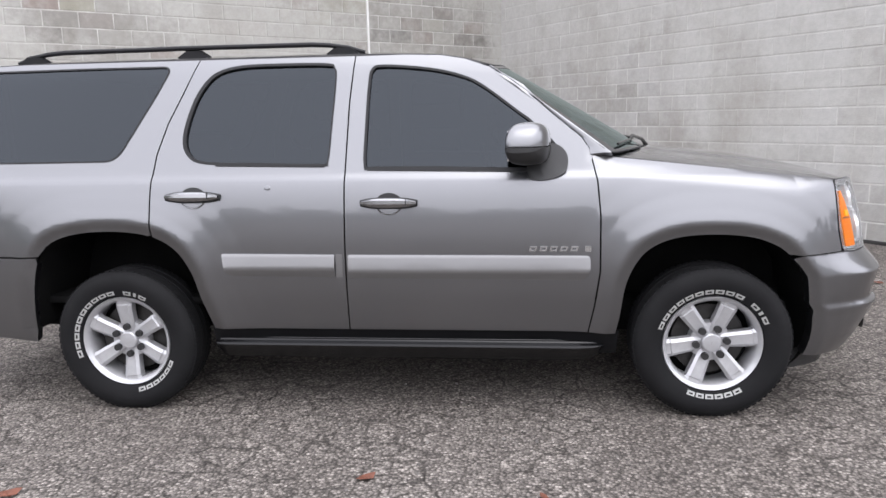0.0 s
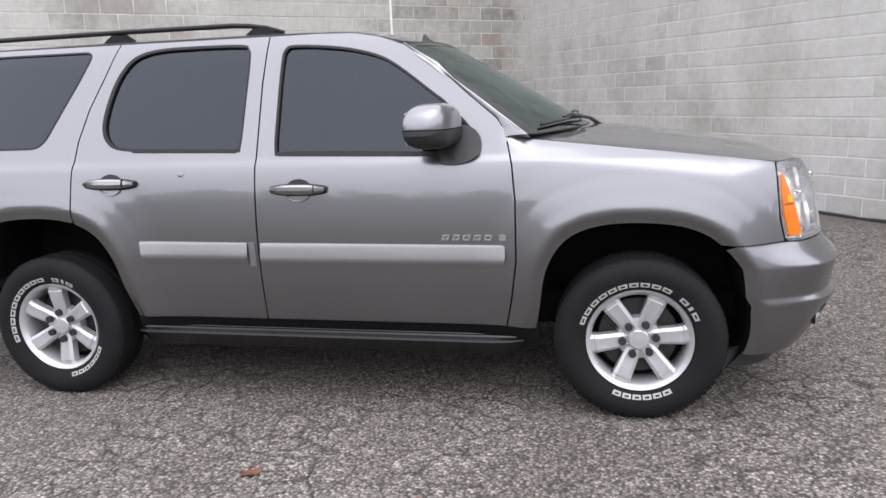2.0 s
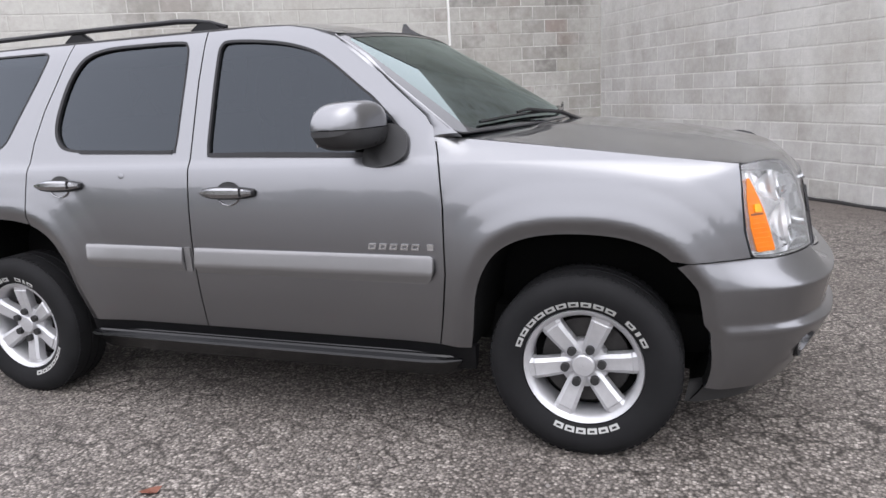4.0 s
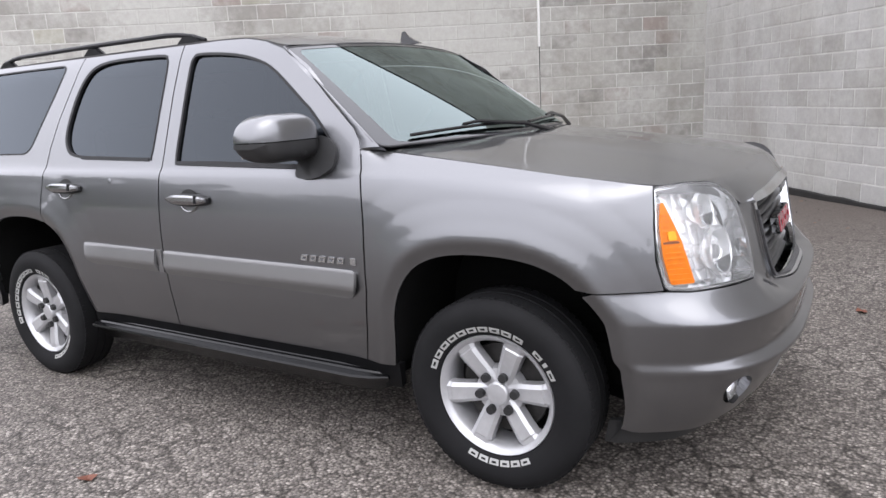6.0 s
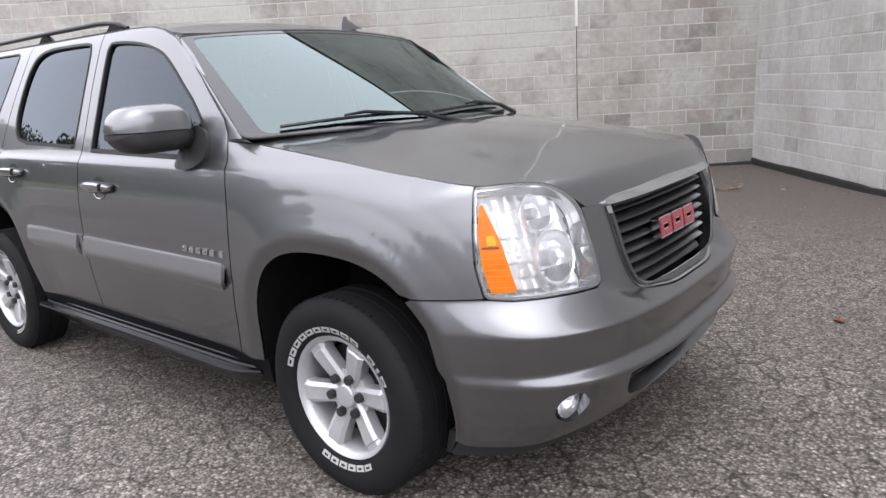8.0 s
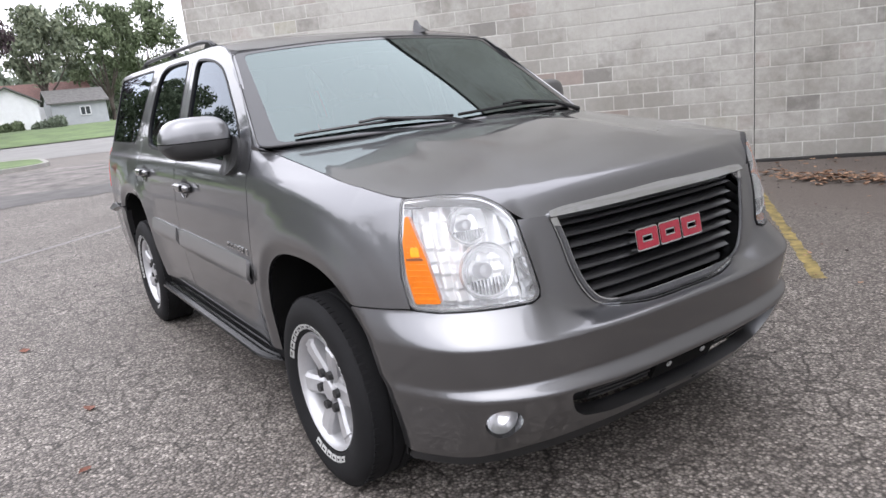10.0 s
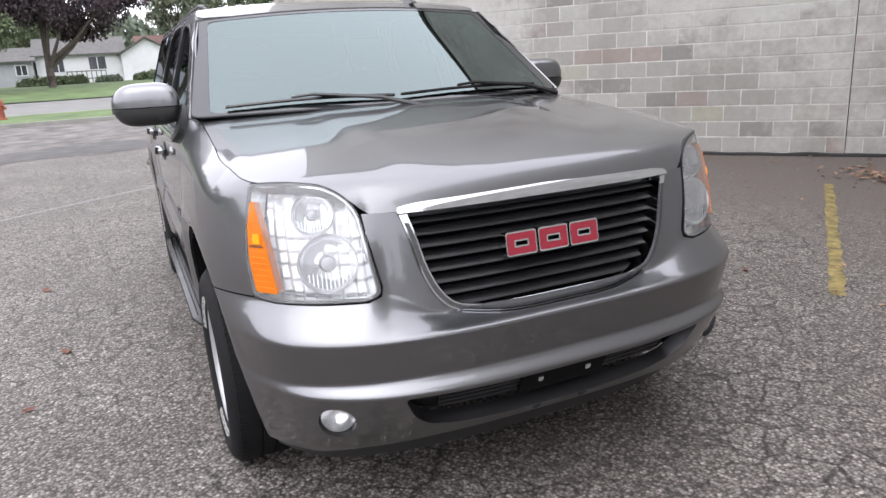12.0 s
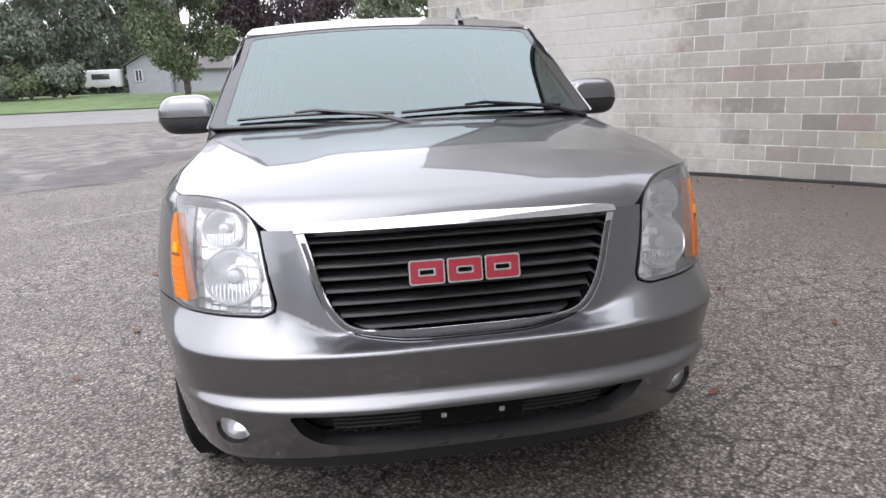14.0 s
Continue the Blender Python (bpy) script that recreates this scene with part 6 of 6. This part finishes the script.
def far_woods(sector, dist, seed, low=6.0, high=10.0):
    """A belt of distant trees that closes the view: clumps of leaves, too far to count."""
    rnd = random.Random(seed)
    verts, faces = [], []
    for k in range(150):
        a = radians(rnd.uniform(*sector))
        d = dist * rnd.uniform(1.0, 1.18)
        top = rnd.uniform(low, high)
        x0, y0, r = d * math.cos(a), d * math.sin(a), rnd.uniform(3.0, 5.0)
        for j in range(150):
            v = rnd.uniform(0, 1)
            w = r * math.sqrt(max(0.05, 1 - (2 * v - 0.9) ** 2 * 0.75)) * rnd.uniform(0.3, 1.0)
            b = rnd.uniform(0, 6.28)
            c = Vector((x0 + w * math.cos(b), y0 + w * math.sin(b), ground_z(x0, y0) + 0.3 + v * top))
            q = Euler((rnd.uniform(0, 6.3), rnd.uniform(0, 6.3), rnd.uniform(0, 6.3))).to_matrix()
            s = rnd.uniform(0.5, 0.95)
            i = len(verts)
            verts += [tuple(c + q @ Vector(p)) for p in ((-s, 0, 0), (0, -s * 0.55, s * 0.2), (s, 0, 0), (0, s * 0.55, s * 0.2))]
            faces.append((i, i + 1, i + 2, i + 3))
    me = bpy.data.meshes.new("far_woods")
    me.from_pydata(verts, [], faces)
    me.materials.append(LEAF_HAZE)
    tagged(new("far_woods", me), "hazy belt of distant green trees", "woods", kind="stuff")


far_woods((150, 215), 118, 91)
far_woods((285, 395), 105, 92)
far_woods((216, 286), 96, 93, 3.5, 11.5)
for i, (x, y, h, w, b, lf) in enumerate([(-82, 6.5, 13, 8, 4.2, LEAF_PALE), (-88, 13.5, 14, 9, 3.0, LEAF), (-95, 20, 15, 10, 2.5, LEAF), (-100, -12, 15, 12, 3, LEAF), (-104, -26, 16, 14, 3, LEAF)]):
    tree(x, y, h, w, b, lf, 40 + i, "green tree behind the houses", 6000, 0.26, 0.25)

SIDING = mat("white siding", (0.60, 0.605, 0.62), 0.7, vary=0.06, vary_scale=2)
SIDING_GREY = mat("pale grey siding", (0.312, 0.324, 0.342), 0.7, vary=0.08, vary_scale=2)
SHINGLE = mat("grey roof shingles", (0.0912, 0.0883, 0.0855), 0.9, bump=0.6, bump_scale=12, vary=0.3, vary_scale=3)
SHINGLE_RED = mat("red-brown roof shingles", (0.114, 0.0598, 0.0513), 0.9, bump=0.6, bump_scale=12, vary=0.3, vary_scale=3)
PANE = mat("dark window pane", (0.05, 0.055, 0.06), 0.08, vary=0.2, vary_scale=2)
WOOD_GREY = mat("weathered grey wood", (0.1254, 0.114, 0.1026), 0.9, vary=0.3, vary_scale=8)


def gabled(name, label, x, y, w, dpt, eave, ridge, along, siding, shingle, windows=(), door=None):
    """A gabled house; its front faces +x. along: 'y' has the ridge run along y, 'x' shows the gable to the front."""
    h = tagged(new(name), label, "house")
    z0 = ground_z(x, y) + 0.05
    h.location = (x, y, z0)
    bm = bmesh.new()
    if along == "y":
        pr = [(0, 0), (0, eave), (-dpt / 2, ridge), (-dpt, eave), (-dpt, 0)]
        a, c = [[bm.verts.new((px, sy * w / 2, pz)) for px, pz in pr] for sy in (-1, 1)]
    else:
        pr = [(-w / 2, 0), (-w / 2, eave), (0, ridge), (w / 2, eave), (w / 2, 0)]
        a, c = [[bm.verts.new((px, py, pz)) for py, pz in pr] for px in (0, -dpt)]
    for i in range(5):
        j = (i + 1) % 5
        bm.faces.new((a[i], a[j], c[j], c[i]))
    bm.faces.new(a)
    bm.faces.new(c[::-1])
    bmesh.ops.recalc_face_normals(bm, faces=bm.faces)
    wall = part("wall", bm, siding, h, smooth=False)
    for s in (-1, 1):
        bm = bmesh.new()
        if along == "y":
            e, r0 = Vector((0.35 if s > 0 else -dpt - 0.35, 0, eave - 0.12)), Vector((-dpt / 2, 0, ridge + 0.03))
            quad = [(e.x, -w / 2 - 0.3, e.z), (e.x, w / 2 + 0.3, e.z), (r0.x, w / 2 + 0.3, r0.z), (r0.x, -w / 2 - 0.3, r0.z)]
        else:
            quad = [(0.35, s * (w / 2 + 0.35), eave - 0.12), (-dpt, s * (w / 2 + 0.35), eave - 0.12), (-dpt, 0, ridge + 0.03), (0.35, 0, ridge + 0.03)]
        lo = [bm.verts.new(q) for q in quad]
        hi = [bm.verts.new(Vector(q) + Vector((0, 0, 0.14))) for q in quad]
        for i in range(4):
            j = (i + 1) % 4
            bm.faces.new((lo[i], lo[j], hi[j], hi[i]))
        bm.faces.new(hi)
        bm.faces.new(lo[::-1])
        bmesh.ops.recalc_face_normals(bm, faces=bm.faces)
        part("roof", bm, shingle, h, smooth=False)
    for yc, zc, ww, hh in windows:
        bm = bmesh.new()
        for a0, b0, a1, b1 in ((-ww / 2, -hh / 2, ww / 2, -hh / 2 + 0.09), (-ww / 2, hh / 2 - 0.09, ww / 2, hh / 2), (-ww / 2, -hh / 2, -ww / 2 + 0.09, hh / 2), (ww / 2 - 0.09, -hh / 2, ww / 2, hh / 2), (-0.04, -hh / 2, 0.04, hh / 2)):
            box(bm, -0.02, yc + a0, zc + b0, 0.07, yc + a1, zc + b1)
        wn = part("window", bm, SIDING, h, smooth=False)
        bm = bmesh.new()
        box(bm, -0.05, yc - ww / 2 + 0.05, zc - hh / 2 + 0.05, 0.03, yc + ww / 2 - 0.05, zc + hh / 2 - 0.05)
        part("pane", bm, PANE, wn, smooth=False)
    if door:
        yc, ww, hh = door
        bm = bmesh.new()
        for k in range(4):
            box(bm, -0.02, yc - ww / 2, k * hh / 4 + 0.02, 0.04, yc + ww / 2, (k + 1) * hh / 4 - 0.02, 0.01)
        part("garage_door", bm, SIDING, h, smooth=False)
    return h


gabled("house", "white single-storey house with a grey roof", -72.5, -3.6, 7.4, 8, 2.6, 4.1, "y", SIDING, SHINGLE, [(1.4, 1.75, 1.6, 1.3), (-1.9, 1.6, 1.1, 1.2)])
gabled("house", "white gabled garage beside a house", -71.5, 2.2, 4.6, 7, 2.4, 3.75, "x", SIDING, SHINGLE, [], (0, 2.6, 2.1))
gabled("house", "house with a red-brown shingle roof", -84, 6.5, 9.0, 8, 2.7, 4.6, "y", SIDING, SHINGLE_RED, [])
gabled("house", "low grey house at the lawn's edge", -76, 8.4, 5.0, 6, 2.2, 3.4, "y", SIDING_GREY, SHINGLE, [(0.5, 1.3, 1.0, 0.9)])
gabled("house", "pale grey gabled house behind a tree", -70, -16.9, 3.9, 9, 2.7, 3.8, "x", SIDING_GREY, SHINGLE, [(-0.9, 1.75, 0.7, 1.15)])
gabled("house", "long pale grey house wing behind trees", -71.5, -11.2, 7.4, 7, 2.2, 3.3, "y", SIDING_GREY, SHINGLE, [(2.8, 1.4, 1.0, 1.0)])


def railing():
    p = tagged(new("porch_railing"), "weathered wooden porch railing in front of a white house", "railing")
    p.location = (-70.5, -3.2, ground_z(-70.5, -3.2) + 0.05)
    for z in (0.35, 1.0):
        bm = bmesh.new()
        box(bm, -0.04, -1.6, z, 0.04, 1.6, z + 0.09)
        part("rail", bm, WOOD_GREY, p, smooth=False)
    for k in range(9):
        bm = bmesh.new()
        box(bm, -0.05, -1.6 + k * 0.4 - 0.04, 0, 0.05, -1.6 + k * 0.4 + 0.04, 1.12)
        part("post", bm, WOOD_GREY, p, smooth=False)


railing()


def trailer():
    t = tagged(new("trailer"), "white boxy camper trailer parked beside a house", "trailer")
    t.location = (-69, -20.9, ground_z(-69, -20.9) + 0.35)
    bm = bmesh.new()
    box(bm, -2.2, -1.6, 0.45, 0, 1.5, 2.1, 0.15)
    part("body", bm, SIDING, t)
    bm = bmesh.new()
    box(bm, -0.01, -0.9, 1.2, 0.02, 0.7, 1.7, 0.005)
    part("window", bm, PANE, t)
    for y in (-0.9, 0.9):
        bm = bmesh.new()
        cylinder(bm, (-0.15, y, 0.3), (0.02, y, 0.3), 0.3, n=20)
        part("tyre", bm, RUBBER, t)


trailer()
ORANGE = mat("faded red hydrant paint", (0.2394, 0.057, 0.0313), 0.6, vary=0.25, vary_scale=8, bump=0.3, bump_scale=40)


def hydrant(x, y):
    h = tagged(new("fire_hydrant"), "faded red fire hydrant on the grass verge", "hydrant")
    h.location = (x, y, ground_z(x, y) + 0.12)
    bm = bmesh.new()
    rings = [(0.17, 0.0), (0.17, 0.05), (0.11, 0.07), (0.105, 0.45), (0.14, 0.47), (0.14, 0.52), (0.115, 0.54), (0.12, 0.60), (0.10, 0.68), (0.05, 0.74), (0.03, 0.75), (0.03, 0.80), (0.002, 0.80)]
    prev = None
    for r, z in rings:
        ring = [bm.verts.new((r * math.cos(2 * math.pi * k / 20), r * math.sin(2 * math.pi * k / 20), z)) for k in range(20)]
        if prev:
            for k in range(20):
                bm.faces.new((prev[k], prev[(k + 1) % 20], ring[(k + 1) % 20], ring[k]))
        prev = ring
    part("barrel", bm, ORANGE, h)
    for d in ((1, 0), (0, 1), (0, -1)):
        bm = bmesh.new()
        cylinder(bm, (d[0] * 0.09, d[1] * 0.09, 0.40), (d[0] * 0.19, d[1] * 0.19, 0.40), 0.065 if d[0] else 0.05, n=14)
        part("outlet", bm, ORANGE, h)


hydrant(-26.4, -4.9)

# ---- fallen leaves and small litter ----
LEAF_BROWN = leaf_mat("dry brown leaf", (0.07, 0.036, 0.022), (0.34, 0.22, 0.15))
LEAF_RUST = mat("rust-red dry leaf", (0.114, 0.037, 0.0199), 0.7, vary=0.3, vary_scale=40)


def leaf_bm(bm, x, y, s, a, rnd, z=None):
    pts = [(-1, 0), (-0.55, 0.42), (0.1, 0.55), (0.6, 0.35), (1.05, 0), (0.6, -0.38), (0.05, -0.52), (-0.5, -0.4)]
    zz = ground_z(x, y) + 0.006 if z is None else z
    c = bm.verts.new((x, y, zz + 0.05 * s))
    vs = []
    for u, v in pts:
        u, v = u * s * rnd.uniform(0.85, 1.1), v * s * rnd.uniform(0.8, 1.15)
        vs.append(bm.verts.new((x + u * math.cos(a) - v * math.sin(a), y + u * math.sin(a) + v * math.cos(a), zz + rnd.uniform(0.0, 0.35) * s)))
    for i in range(len(vs)):
        bm.faces.new((c, vs[i], vs[(i + 1) % len(vs)]))


rnd = random.Random(5)
for x, y, s in ((-1.58, -1.66, 0.045), (-3.01, -1.87, 0.05), (1.15, 1.75, 0.05), (0.09, 1.30, 0.04), (-0.56, 2.42, 0.035), (-0.85, -1.78, 0.03), (2.10, 1.72, 0.045), (0.62, -2.45, 0.04)):
    bm = bmesh.new()
    leaf_bm(bm, x, y, s, rnd.uniform(0, 6), rnd)
    tagged(part("leaf", bm, LEAF_RUST, None, smooth=False), "dry rust-brown leaf lying on the asphalt", "leaf", "fallen leaves")
bm = bmesh.new()
for k in range(230):
    x, y = -1.55 + rnd.gauss(0, 0.46), 6.0 + rnd.gauss(0, 0.17)
    leaf_bm(bm, x, y, rnd.uniform(0.03, 0.06), rnd.uniform(0, 6), rnd, ground_z(x, y) + rnd.uniform(0.005, 0.06))
for k in range(90):
    t = rnd.uniform(-4, 5)
    p = UA * t + NA * (D_A - abs(rnd.gauss(0.05, 0.35)) - 0.05)
    leaf_bm(bm, p.x, p.y, rnd.uniform(0.02, 0.05), rnd.uniform(0, 6), rnd)
for k in range(80):
    x, y = rnd.uniform(-3, 4.5), rnd.uniform(1.3, 7)
    if D_A - NA.dot(Vector((x, y, 0))) > 0.1 and D_B - NB.dot(Vector((x, y, 0))) > 0.1:
        leaf_bm(bm, x, y, rnd.uniform(0.012, 0.03), rnd.uniform(0, 6), rnd)
tagged(part("leaf_litter", bm, LEAF_BROWN, None, smooth=False), "heap and scatter of dry brown leaves by the wall", "leaves", kind="stuff")


def loose_stones(count, seed):
    """Loose chippings strewn over the lot, thicker towards the walls."""
    rnd = random.Random(seed)
    verts, faces = [], []
    while count:
        if rnd.random() < 0.45:
            p = UA * rnd.uniform(-5, 6) + NA * (D_A - abs(rnd.gauss(0, 1.3)) - 0.05)
            x, y = p.x, p.y
        else:
            x, y = rnd.uniform(-5.5, 4.5), rnd.uniform(-4.4, 6.5)
        if D_A - NA.dot(Vector((x, y, 0))) < 0.05 or D_B - NB.dot(Vector((x, y, 0))) < 0.05:
            continue
        count -= 1
        s, a = rnd.uniform(0.004, 0.012) * (1.6 if rnd.random() < 0.06 else 1), rnd.uniform(0, 6.28)
        z, i = ground_z(x, y) - 0.001, len(verts)
        ring = [(x + s * rnd.uniform(0.7, 1.2) * math.cos(a + k * 1.57), y + s * rnd.uniform(0.6, 1.0) * math.sin(a + k * 1.57)) for k in range(4)]
        verts += [(u, v, z) for u, v in ring] + [(x + (u - x) * 0.6, y + (v - y) * 0.6, z + s * rnd.uniform(0.6, 1.0)) for u, v in ring]
        faces += [(i + k, i + (k + 1) % 4, i + 4 + (k + 1) % 4, i + 4 + k) for k in range(4)] + [(i + 4, i + 5, i + 6, i + 7)]
    me = bpy.data.meshes.new("loose_stones")
    me.from_pydata(verts, [], faces)
    me.materials.append(leaf_mat("loose grey chippings", (0.04, 0.037, 0.034), (0.19, 0.178, 0.168)))
    tagged(new("loose_stones", me), "loose grey chippings strewn on the asphalt", "gravel", kind="stuff")


loose_stones(2000, 77)

# ---- the blocks of the walls, piece by piece ----
for wall, m4, pieces, block in ((wall_a, mat_a, pieces_a, BLOCK_A), (wall_b, mat_b, pieces_b, BLOCK_B)):
    cut = {}
    for me, pm in pieces:
        if not isinstance(me, bpy.types.Mesh):
            key = round(me, 2)
            if key not in cut:
                cut[key] = block_mesh(me, COURSE - JOINT, block)
            me = cut[key]
        ob = new("block", me)
        ob.parent = wall
        ob.matrix_basis = m4 @ pm
